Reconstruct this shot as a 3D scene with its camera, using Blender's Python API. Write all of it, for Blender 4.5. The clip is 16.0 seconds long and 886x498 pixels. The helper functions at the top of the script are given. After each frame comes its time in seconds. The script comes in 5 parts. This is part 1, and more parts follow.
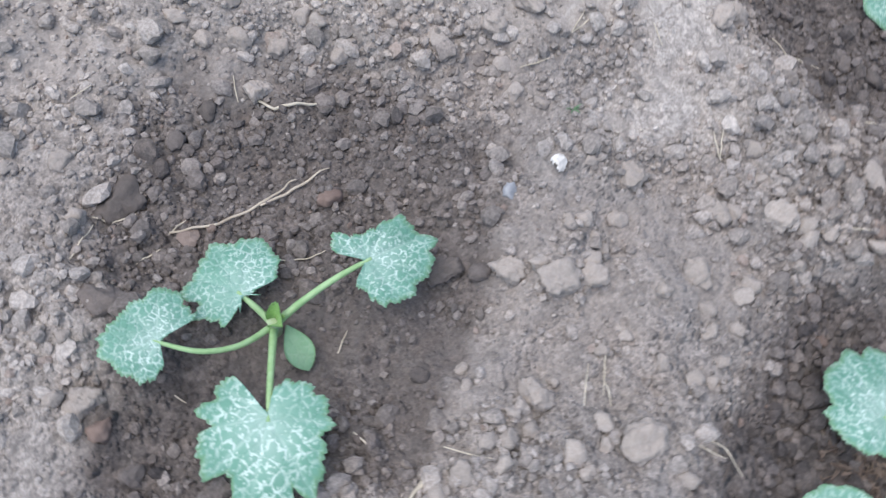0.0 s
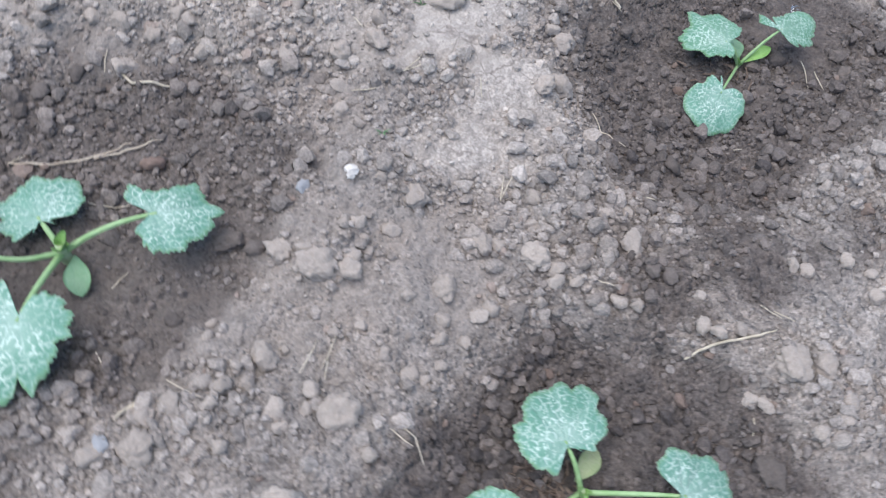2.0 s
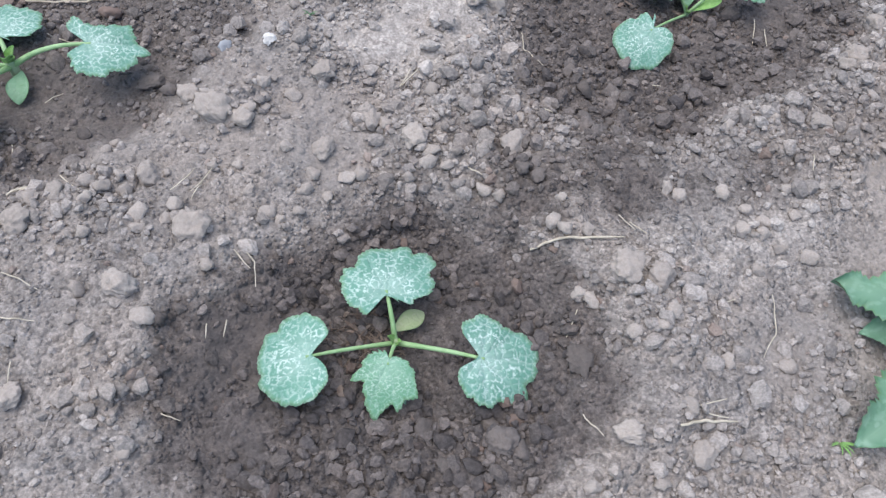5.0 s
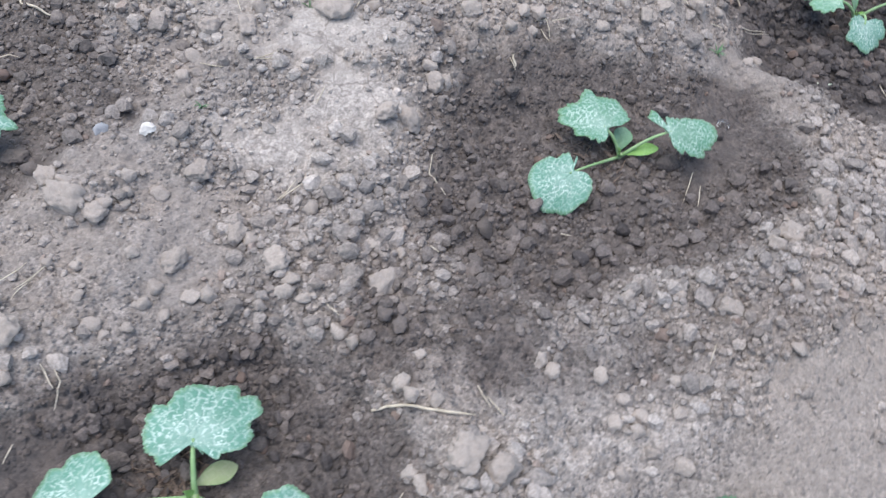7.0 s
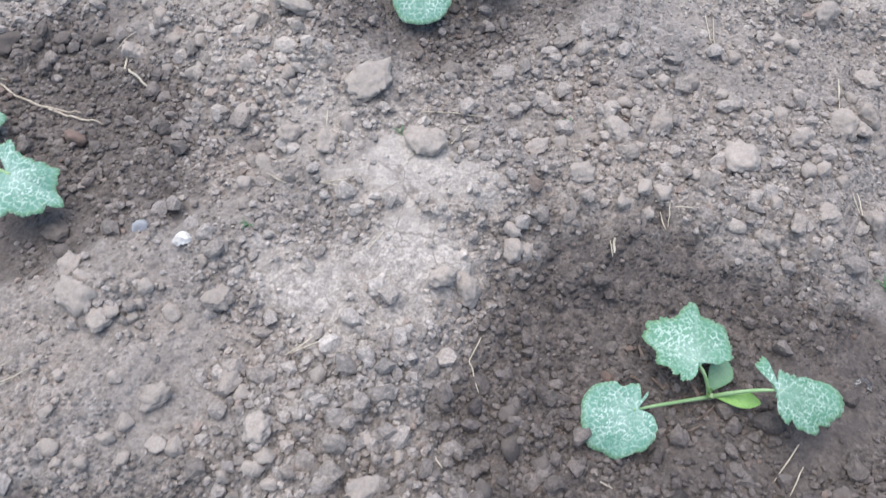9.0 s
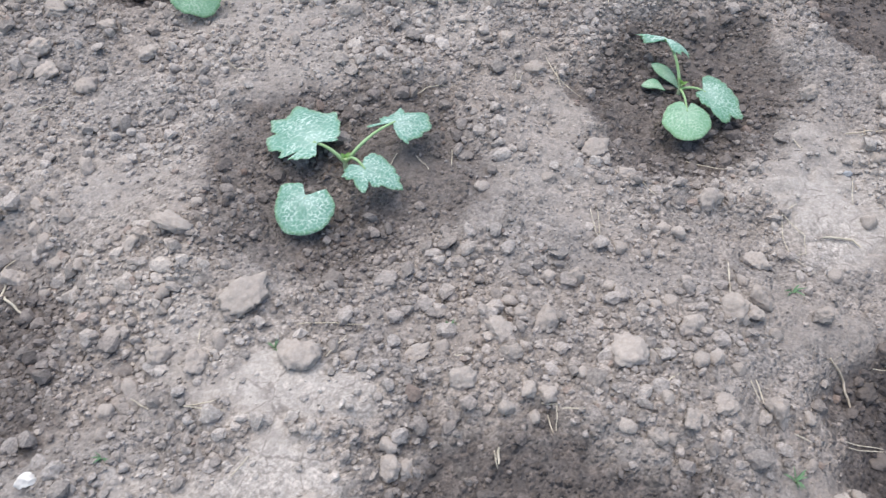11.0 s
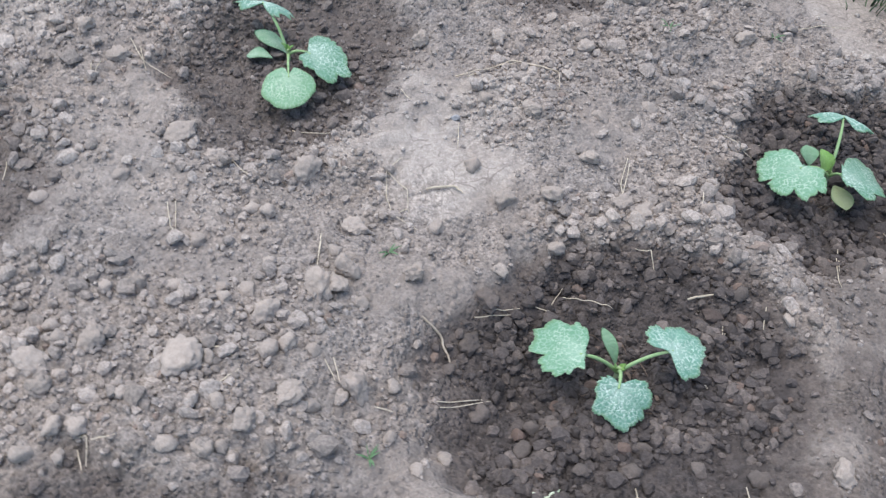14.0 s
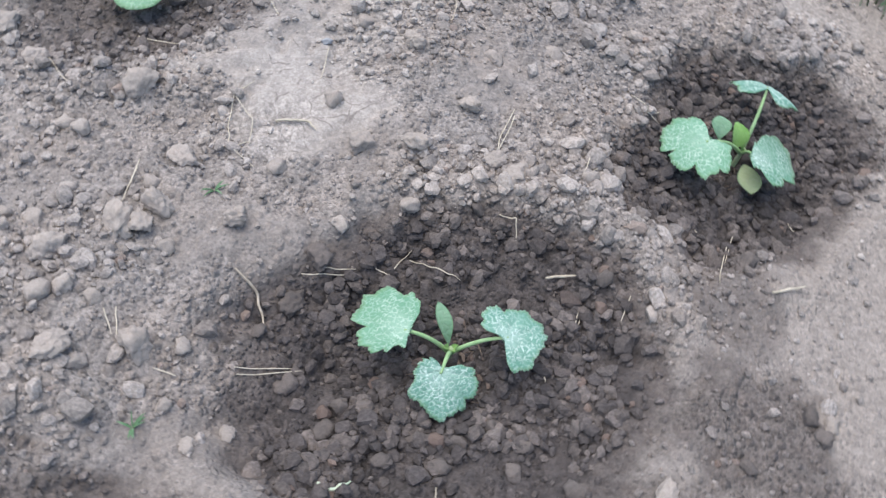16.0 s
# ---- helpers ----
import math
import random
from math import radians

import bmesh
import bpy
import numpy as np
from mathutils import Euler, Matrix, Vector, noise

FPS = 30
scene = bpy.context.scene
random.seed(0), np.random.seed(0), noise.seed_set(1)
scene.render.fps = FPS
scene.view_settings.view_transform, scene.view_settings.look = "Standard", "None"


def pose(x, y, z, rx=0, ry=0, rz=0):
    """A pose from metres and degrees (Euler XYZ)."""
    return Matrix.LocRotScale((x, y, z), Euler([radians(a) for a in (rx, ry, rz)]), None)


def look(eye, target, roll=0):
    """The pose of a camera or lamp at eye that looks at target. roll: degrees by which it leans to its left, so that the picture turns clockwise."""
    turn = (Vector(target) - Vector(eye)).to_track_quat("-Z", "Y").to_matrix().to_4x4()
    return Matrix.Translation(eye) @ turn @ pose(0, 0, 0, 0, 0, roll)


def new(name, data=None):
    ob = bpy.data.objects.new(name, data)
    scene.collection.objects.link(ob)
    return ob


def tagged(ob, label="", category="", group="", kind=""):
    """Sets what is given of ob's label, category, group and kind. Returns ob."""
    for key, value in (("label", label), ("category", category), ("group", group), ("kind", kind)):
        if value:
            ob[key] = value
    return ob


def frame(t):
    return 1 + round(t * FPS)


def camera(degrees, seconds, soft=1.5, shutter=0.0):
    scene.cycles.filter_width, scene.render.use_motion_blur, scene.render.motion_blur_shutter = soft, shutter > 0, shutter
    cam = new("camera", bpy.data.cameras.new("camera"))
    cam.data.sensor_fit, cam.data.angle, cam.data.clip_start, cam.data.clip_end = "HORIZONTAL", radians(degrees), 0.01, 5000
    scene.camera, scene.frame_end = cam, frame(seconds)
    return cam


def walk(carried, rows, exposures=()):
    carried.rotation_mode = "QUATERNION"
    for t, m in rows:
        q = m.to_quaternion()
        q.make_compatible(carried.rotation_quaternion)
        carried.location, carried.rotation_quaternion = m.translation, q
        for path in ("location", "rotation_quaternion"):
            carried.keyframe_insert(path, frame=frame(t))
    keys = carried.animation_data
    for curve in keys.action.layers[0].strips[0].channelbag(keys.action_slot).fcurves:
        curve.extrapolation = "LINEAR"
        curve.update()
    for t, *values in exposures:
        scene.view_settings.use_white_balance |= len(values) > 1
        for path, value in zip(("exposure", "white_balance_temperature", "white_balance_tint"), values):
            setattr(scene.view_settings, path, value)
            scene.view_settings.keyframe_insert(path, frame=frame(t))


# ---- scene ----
cam = camera(61.13, 16.0, soft=1.3, shutter=0.3)
WALK = (
    (0.0, pose(-1.1154, 0.0181, 0.7212, 24.00, -5.35, -37.87)),
    (0.5, pose(-1.0541, -0.0731, 0.7958, 25.50, -6.62, -28.81)),
    (1.0, pose(-1.0152, -0.1243, 0.8240, 27.90, -6.43, -30.74)),
    (1.5, pose(-1.0100, -0.1494, 0.8184, 28.76, -6.52, -33.88)),
    (2.0, pose(-0.9402, -0.2433, 0.8164, 28.16, -8.36, -26.38)),
    (2.5, pose(-0.8821, -0.3864, 0.8007, 28.56, -9.75, -17.35)),
    (3.0, pose(-0.8736, -0.4461, 0.7758, 27.94, -7.61, -18.88)),
    (3.2, pose(-0.8809, -0.4491, 0.7710, 26.71, -8.50, -19.48)),
    (5.3, pose(-0.7080, -0.5409, 0.8335, 28.10, -5.43, -13.50)),
    (5.5, pose(-0.7043, -0.5218, 0.8323, 28.05, -6.21, -14.40)),
    (6.0, pose(-0.6820, -0.4686, 0.8298, 28.47, -5.88, -15.16)),
    (6.5, pose(-0.6244, -0.4328, 0.8282, 28.69, -8.04, -13.39)),
    (7.0, pose(-0.4911, -0.4060, 0.8374, 29.63, -8.08, -5.30)),
    (7.5, pose(-0.4079, -0.3786, 0.8472, 30.27, -7.36, -2.75)),
    (8.0, pose(-0.4025, -0.3406, 0.8441, 31.04, -6.39, -0.20)),
    (8.5, pose(-0.3829, -0.2326, 0.8260, 29.20, -5.29, 10.70)),
    (8.7, pose(-0.3689, -0.1864, 0.8259, 28.49, -5.21, 13.91)),
    (10.8, pose(-0.2395, -0.0693, 0.8303, 42.23, -2.86, 11.19)),
    (11.0, pose(-0.2157, -0.0585, 0.8349, 42.74, -2.88, 10.88)),
    (11.5, pose(-0.1365, -0.0365, 0.8512, 44.19, -1.65, 9.96)),
    (12.0, pose(-0.0388, -0.0174, 0.8575, 45.53, -1.64, 8.25)),
    (12.5, pose(0.0066, 0.0112, 0.8493, 45.69, -1.75, 1.52)),
    (13.0, pose(0.0341, 0.0246, 0.8291, 44.37, -1.53, -6.38)),
    (13.5, pose(0.0885, 0.0315, 0.8134, 43.11, -2.74, -7.86)),
    (14.0, pose(0.1960, 0.0429, 0.7868, 42.09, -3.03, -3.52)),
    (14.5, pose(0.2942, 0.0661, 0.7575, 39.54, -3.77, 0.46)),
    (15.0, pose(0.3369, 0.0895, 0.7427, 37.99, -2.38, -1.76)),
    (15.5, pose(0.3470, 0.1190, 0.7451, 36.53, -3.13, -7.25)),
    (16.0, pose(0.3990, 0.1510, 0.7355, 35.76, -7.49, 0.61)),
)
LIGHT_METER = ((0.0, 0.76, 6600, 10), (3.0, 0.82, 6600, 10), (6.5, 0.85, 6650, 10), (8.5, 0.93, 6720, 10), (11.0, 0.92, 6950, 10), (12.5, 0.96, 6920, 10),
               (14.0, 0.85, 6820, 10), (16.0, 0.94, 6780, 10))
walk(cam, WALK, LIGHT_METER)

# ---------------------------------------------------------------- light
world = bpy.data.worlds.new("sky")
scene.world = world
world.use_nodes = True
wn, wl = world.node_tree.nodes, world.node_tree.links
sky = wn.new("ShaderNodeTexSky")
sky.sky_type, sky.sun_disc = "NISHITA", False
sky.sun_elevation, sky.sun_rotation = radians(66), radians(-35)
sky.air_density, sky.dust_density, sky.ozone_density = 1.0, 1.0, 1.5
wl.new(sky.outputs[0], wn["Background"].inputs[0])
wn["Background"].inputs[1].default_value = 0.13
sun_data = bpy.data.lights.new("sun", "SUN")
sun_data.energy, sun_data.angle, sun_data.color = 1.9, radians(75), (1.0, 0.965, 0.915)
sun = new("sun", sun_data)
sun.matrix_world = look((-1.3, 0.7, 4.8), (0, 0, 0))


# ---------------------------------------------------------------- materials
def material(name, rough=0.9, spec=0.3):
    m = bpy.data.materials.new(name)
    m.use_nodes = True
    n, l = m.node_tree.nodes, m.node_tree.links
    b = n["Principled BSDF"]
    b.inputs["Roughness"].default_value = rough
    b.inputs["Specular IOR Level"].default_value = spec
    return m, n, l, b


def mix(n, l, fac, a, b, kind="MIX"):
    """A colour mix; fac, a and b are sockets or values."""
    x = n.new("ShaderNodeMix")
    x.data_type, x.blend_type = "RGBA", kind
    for key, value in ((0, fac), (6, a), (7, b)):
        if hasattr(value, "is_linked"):
            l.new(value, x.inputs[key])
        elif key:
            x.inputs[key].default_value = (*value, 1.0)
        else:
            x.inputs[key].default_value = value
    return x.outputs[2]


def noise_node(n, l, vec, scale, detail=4.0, rough=0.6):
    x = n.new("ShaderNodeTexNoise")
    x.inputs["Scale"].default_value, x.inputs["Detail"].default_value, x.inputs["Roughness"].default_value = scale, detail, rough
    if vec:
        l.new(vec, x.inputs["Vector"])
    return x.outputs[0]


def ramp(n, l, fac, lo, hi, a=0.0, b=1.0):
    x = n.new("ShaderNodeMapRange")
    x.interpolation_type = "SMOOTHSTEP"
    for key, value in (("From Min", lo), ("From Max", hi), ("To Min", a), ("To Max", b)):
        x.inputs[key].default_value = value
    l.new(fac, x.inputs["Value"])
    return x.outputs[0]


def calc(n, l, op, a, b=0.0):
    x = n.new("ShaderNodeMath")
    x.operation = op
    for key, value in ((0, a), (1, b)):
        if hasattr(value, "is_linked"):
            l.new(value, x.inputs[key])
        else:
            x.inputs[key].default_value = value
    return x.outputs[0]


def attribute(n, name, kind="GEOMETRY"):
    x = n.new("ShaderNodeAttribute")
    x.attribute_name, x.attribute_type = name, kind
    return x.outputs["Fac"]


def bump(n, l, b, height, strength, dist):
    x = n.new("ShaderNodeBump")
    x.inputs["Strength"].default_value, x.inputs["Distance"].default_value = strength, dist
    l.new(height, x.inputs["Height"])
    l.new(x.outputs[0], b.inputs["Normal"])


DRY, DRY_WARM = (0.258, 0.235, 0.220), (0.290, 0.255, 0.230)
WET, WET_WARM = (0.106, 0.093, 0.088), (0.134, 0.114, 0.104)
DUSTY = (0.385, 0.340, 0.306)
PALE = (0.410, 0.374, 0.344)
SAND = (0.300, 0.262, 0.232)


def crumb_cells(n, l, co, scale):
    """Rounded cells: their height and a random value for each."""
    x = n.new("ShaderNodeTexVoronoi")
    x.inputs["Scale"].default_value, x.inputs["Randomness"].default_value = scale, 1.0
    l.new(co, x.inputs["Vector"])
    tall = ramp(n, l, x.outputs["Distance"], 0.05, 0.62, 1.0, 0.0)
    split = n.new("ShaderNodeSeparateColor")
    l.new(x.outputs["Color"], split.inputs[0])
    return calc(n, l, "MULTIPLY", tall, ramp(n, l, split.outputs[1], 0.15, 0.9, 0.15, 1.0)), split.outputs[0]


def soil_material(name, source):
    """Loamy soil, dry to wet by the attributes wet and pale; source: surface, crumbs, or a fixed wetness for single clods."""
    m, n, l, b = material(name, 0.93, 0.22)
    co = n.new("ShaderNodeTexCoord").outputs["Object"]
    unit = 1.0 if source in ("surface", "crumbs") else 0.016
    big, mid, fine = noise_node(n, l, co, 6.0 * unit, 3), noise_node(n, l, co, 42.0 * unit, 5), noise_node(n, l, co, 260.0 * unit, 6, 0.7)
    dry = mix(n, l, ramp(n, l, big, 0.35, 0.68), DRY, DRY_WARM)
    damp = mix(n, l, ramp(n, l, mid, 0.35, 0.7), WET, WET_WARM)
    if source in ("surface", "crumbs"):
        wet, pale = attribute(n, "wet"), attribute(n, "pale")
        edge = calc(n, l, "ADD", wet, calc(n, l, "MULTIPLY", calc(n, l, "SUBTRACT", mid, 0.5), 0.55))
        if source == "surface":
            fac = ramp(n, l, edge, 0.12, 0.78)
        else:
            fac = ramp(n, l, wet, 0.15, 0.85)
        dry = mix(n, l, pale, dry, PALE)
        dry = mix(n, l, calc(n, l, "MULTIPLY", attribute(n, "trod"), 0.6), dry, SAND)
        soaked = mix(n, l, ramp(n, l, mid, 0.35, 0.7), (0.066, 0.059, 0.058), (0.090, 0.078, 0.074))
        damp = mix(n, l, ramp(n, l, wet, 0.90, 1.0), damp, soaked)
        colour = mix(n, l, fac, dry, damp)
    else:
        colour = mix(n, l, 0.10, damp, DRY_WARM) if source == "wet" else mix(n, l, ramp(n, l, n.new("ShaderNodeObjectInfo").outputs["Random"], 0.0, 1.0, 0.0, 0.55), DUSTY, DRY_WARM)
    tone = ramp(n, l, fine, 0.3, 0.72, 0.68, 1.30) if source in ("surface", "crumbs") else ramp(n, l, fine, 0.3, 0.72, 0.86, 1.12)
    if source == "surface":
        # crumbs too small to model: rounded cells of two sizes, each of its own tone
        coarse, grit = crumb_cells(n, l, co, 85.0), crumb_cells(n, l, co, 190.0)
        lump = calc(n, l, "MULTIPLY", tone, ramp(n, l, mid, 0.3, 0.7, 0.90, 1.10))
        lump = calc(n, l, "MULTIPLY", lump, ramp(n, l, coarse[1], 0.0, 1.0, 0.88, 1.13))
        lump = calc(n, l, "MULTIPLY", lump, ramp(n, l, grit[1], 0.0, 1.0, 0.84, 1.18))
        run = attribute(n, "fine")
        even = n.new("ShaderNodeMix")
        l.new(calc(n, l, "MULTIPLY", run, 0.45), even.inputs[0])
        l.new(lump, even.inputs[2])
        even.inputs[3].default_value = 1.0
        lump = even.outputs[0]
    elif source == "crumbs":
        lump = calc(n, l, "MULTIPLY", tone, ramp(n, l, n.new("ShaderNodeNewGeometry").outputs["Random Per Island"], 0, 1, 0.92, 1.46))
    else:
        lump = calc(n, l, "MULTIPLY", tone, ramp(n, l, n.new("ShaderNodeObjectInfo").outputs["Random"], 0, 1, 0.88, 1.22))
    grey = n.new("ShaderNodeCombineColor")
    for k in range(3):
        l.new(lump, grey.inputs[k])
    colour = mix(n, l, 1.0, colour, grey.outputs[0], "MULTIPLY")
    if source == "crumbs":
        # a few reddish and grey bits of brick and stone among the crumbs
        odd = n.new("ShaderNodeTexWhiteNoise")
        odd.noise_dimensions = "1D"
        l.new(calc(n, l, "MULTIPLY", n["Geometry"].outputs["Random Per Island"], 913.0), odd.inputs["W"])
        colour = mix(n, l, ramp(n, l, odd.outputs["Value"], 0.975, 0.985, 0.0, 0.45), colour, (0.24, 0.165, 0.13))
    if source == "surface":
        seam = n.new("ShaderNodeTexVoronoi")
        seam.feature = "DISTANCE_TO_EDGE"
        seam.inputs["Scale"].default_value = 24.0
        drift = n.new("ShaderNodeVectorMath")
        drift.operation = "MULTIPLY_ADD"
        swirl = n.new("ShaderNodeTexNoise")
        swirl.inputs["Scale"].default_value = 60.0
        l.new(co, swirl.inputs["Vector"])
        l.new(swirl.outputs["Color"], drift.inputs[0])
        drift.inputs[1].default_value = (0.012, 0.012, 0.012)
        l.new(co, drift.inputs[2])
        l.new(drift.outputs[0], seam.inputs["Vector"])
        crack = calc(n, l, "MULTIPLY", ramp(n, l, seam.outputs["Distance"], 0.0, 0.045, 1.0, 0.0), ramp(n, l, pale, 0.5, 0.8))
        crack = calc(n, l, "MULTIPLY", crack, ramp(n, l, mid, 0.42, 0.56))
        colour = mix(n, l, calc(n, l, "MULTIPLY", crack, 0.55), colour, (0.12, 0.10, 0.09))
    l.new(colour, b.inputs["Base Color"])
    grain = calc(n, l, "ADD", calc(n, l, "MULTIPLY", mid, 0.5), fine)
    if source == "surface":
        loose = calc(n, l, "MULTIPLY", ramp(n, l, attribute(n, "pale"), 0.15, 0.6, 1.0, 0.25), ramp(n, l, run, 0.0, 1.0, 1.0, 0.50))
        cells = calc(n, l, "ADD", calc(n, l, "MULTIPLY", coarse[0], 2.4), calc(n, l, "MULTIPLY", grit[0], 1.2))
        grain = calc(n, l, "ADD", calc(n, l, "MULTIPLY", grain, 0.6), calc(n, l, "MULTIPLY", cells, loose))
        bump(n, l, b, grain, 0.9, 0.0032)
    else:
        bump(n, l, b, grain, 0.8, 0.0018)
    return m


SOIL = soil_material("soil", "surface")
CRUMB = soil_material("soil_crumb", "crumbs")
CLOD_DRY = soil_material("dry_clod", "dry")
CLOD_WET = soil_material("damp_clod", "wet")


def leaf_material(name, green, lit, silver, pattern, amount):
    """A leaf blade with paler veins and a silvery mottling along its network; pattern: cells over the blade."""
    m, n, l, b = material(name, 0.55, 0.35)
    uv = n.new("ShaderNodeUVMap").outputs[0]
    warp = n.new("ShaderNodeVectorMath")
    warp.operation = "MULTIPLY_ADD"
    wob = n.new("ShaderNodeTexNoise")
    wob.inputs["Scale"].default_value = 5.0
    l.new(uv, wob.inputs["Vector"])
    l.new(wob.outputs["Color"], warp.inputs[0])
    warp.inputs[1].default_value = (0.10, 0.10, 0.0)
    l.new(uv, warp.inputs[2])
    cell = n.new("ShaderNodeTexVoronoi")
    cell.voronoi_dimensions, cell.feature = "2D", "DISTANCE_TO_EDGE"
    cell.inputs["Scale"].default_value = pattern
    l.new(warp.outputs[0], cell.inputs["Vector"])
    spot = n.new("ShaderNodeTexVoronoi")
    spot.voronoi_dimensions = "2D"
    spot.inputs["Scale"].default_value = pattern * 1.7
    l.new(warp.outputs[0], spot.inputs["Vector"])
    patch = noise_node(n, l, uv, 2.6, 3)
    gaps = noise_node(n, l, uv, 17.0, 3)
    vein, rim, var = attribute(n, "vein"), attribute(n, "rim"), noise_node(n, l, uv, 1.6, 3)
    net = ramp(n, l, cell.outputs["Distance"], 0.02, 0.25, 1.0, 0.0)
    net = calc(n, l, "MULTIPLY", net, ramp(n, l, gaps, 0.36, 0.58))
    dots = calc(n, l, "MULTIPLY", ramp(n, l, spot.outputs["Distance"], 0.12, 0.38, 1.0, 0.0), ramp(n, l, gaps, 0.43, 0.56))
    marks = calc(n, l, "MAXIMUM", net, dots)
    marks = calc(n, l, "MAXIMUM", marks, calc(n, l, "MULTIPLY", vein, 0.6))
    marks = calc(n, l, "MULTIPLY", marks, ramp(n, l, patch, 0.3, 0.62, 0.30, 1.0))
    marks = calc(n, l, "MAXIMUM", marks, calc(n, l, "MULTIPLY", ramp(n, l, rim, 0.05, 0.80, 0.42, 0.0), ramp(n, l, patch, 0.30, 0.55, 0.35, 1.0)))
    marks = calc(n, l, "MULTIPLY", marks, ramp(n, l, rim, 0.55, 1.0, 1.0, 0.45))
    base = mix(n, l, ramp(n, l, var, 0.3, 0.7), green, lit)
    base = mix(n, l, ramp(n, l, rim, 0.86, 1.0, 0.0, 0.55), base, (0.17, 0.33, 0.13))
    colour = mix(n, l, calc(n, l, "MULTIPLY", marks, amount), base, silver)
    l.new(colour, b.inputs["Base Color"])
    fine = noise_node(n, l, uv, 60.0, 3)
    height = calc(n, l, "ADD", calc(n, l, "MULTIPLY", ramp(n, l, cell.outputs["Distance"], 0.0, 0.25), 0.7), calc(n, l, "MULTIPLY", fine, 0.35))
    bump(n, l, b, height, 0.45, 0.0015)
    b.inputs["Sheen Weight"].default_value = 0.15
    glow = n.new("ShaderNodeBsdfTranslucent")
    l.new(colour, glow.inputs["Color"])
    both = n.new("ShaderNodeMixShader")
    both.inputs[0].default_value = 0.22
    l.new(b.outputs[0], both.inputs[1])
    l.new(glow.outputs[0], both.inputs[2])
    l.new(both.outputs[0], n["Material Output"].inputs["Surface"])
    return m


LEAF = leaf_material("squash_leaf", (0.105, 0.285, 0.180), (0.150, 0.355, 0.240), (0.64, 0.80, 0.73), 13.0, 0.95)
LEAF_SILVER = leaf_material("silvered_squash_leaf", (0.130, 0.325, 0.240), (0.180, 0.400, 0.305), (0.68, 0.83, 0.77), 12.0, 0.95)
LEAF_PLAIN = leaf_material("pale_squash_leaf", (0.190, 0.405, 0.240), (0.250, 0.475, 0.300), (0.60, 0.75, 0.62), 14.0, 0.8)
LEAF_SOFT = leaf_material("soft_green_squash_leaf", (0.150, 0.360, 0.225), (0.200, 0.425, 0.280), (0.63, 0.79, 0.69), 13.0, 0.7)
LEAF_YOUNG = leaf_material("young_leaf", (0.19, 0.41, 0.09), (0.27, 0.51, 0.14), (0.42, 0.62, 0.32), 9.0, 0.35)
COTYLEDON = leaf_material("seed_leaf", (0.17, 0.35, 0.20), (0.24, 0.43, 0.27), (0.38, 0.50, 0.38), 6.0, 0.3)
SEED_WORN = leaf_material("worn_seed_leaf", (0.33, 0.42, 0.22), (0.40, 0.49, 0.28), (0.50, 0.50, 0.36), 5.0, 0.5)
WEED = leaf_material("weed_leaf", (0.115, 0.255, 0.160), (0.160, 0.325, 0.205), (0.36, 0.53, 0.41), 7.0, 0.5)


def stem_material(name, a, c):
    m, n, l, b = material(name, 0.5, 0.35)
    co = n.new("ShaderNodeTexCoord").outputs["Object"]
    colour = mix(n, l, ramp(n, l, noise_node(n, l, co, 60.0, 3), 0.35, 0.65), a, c)
    l.new(colour, b.inputs["Base Color"])
    bump(n, l, b, noise_node(n, l, co, 900.0, 2), 0.4, 0.0006)
    return m


STEM = stem_material("petiole_green", (0.25, 0.42, 0.19), (0.33, 0.50, 0.26))
STEM_PALE = stem_material("petiole_pale", (0.34, 0.45, 0.26), (0.42, 0.52, 0.33))
STRAW = stem_material("dry_straw", (0.42, 0.37, 0.29), (0.58, 0.52, 0.42))
ROOT = stem_material("dry_root_skin", (0.38, 0.32, 0.25), (0.54, 0.47, 0.38))
GRASS = stem_material("grass_green", (0.095, 0.190, 0.095), (0.140, 0.255, 0.135))


def plain_material(name, a, c, scale, rough=0.7, spec=0.4, metal=0.0, relief=0.3):
    m, n, l, b = material(name, rough, spec)
    co = n.new("ShaderNodeTexCoord").outputs["Object"]
    l.new(mix(n, l, ramp(n, l, noise_node(n, l, co, scale, 5), 0.35, 0.65), a, c), b.inputs["Base Color"])
    b.inputs["Metallic"].default_value = metal
    bump(n, l, b, noise_node(n, l, co, scale * 6, 4), relief, 0.002)
    return m


SHELL = plain_material("white_shell", (0.58, 0.55, 0.52), (0.72, 0.70, 0.67), 90.0, 0.6)
SLATE = plain_material("blue_grey_stone", (0.28, 0.29, 0.31), (0.36, 0.37, 0.39), 80.0, 0.7)
BRICK = plain_material("brick_bit", (0.175, 0.128, 0.110), (0.225, 0.168, 0.143), 90.0, 0.9, 0.2)
PEAT = plain_material("peat_brown", (0.13, 0.098, 0.082), (0.22, 0.172, 0.142), 120.0, 0.95, 0.15)
PEEL = plain_material("pale_peel", (0.40, 0.50, 0.36), (0.56, 0.63, 0.50), 60.0, 0.5)
SHEET = plain_material("weathered_zinc", (0.50, 0.52, 0.53), (0.66, 0.67, 0.67), 14.0, 0.5, 0.5, 0.35)
CLEAR, _n, _l, CLEAR_B = material("clear_plastic", 0.06, 0.5)
CLEAR_B.inputs["Transmission Weight"].default_value = 1.0
CLEAR_B.inputs["Base Color"].default_value = (0.95, 0.97, 0.97, 1)


# ---------------------------------------------------------------- the lie of the land
RNG = np.random.default_rng(7)
LATTICE = RNG.random((256, 256))


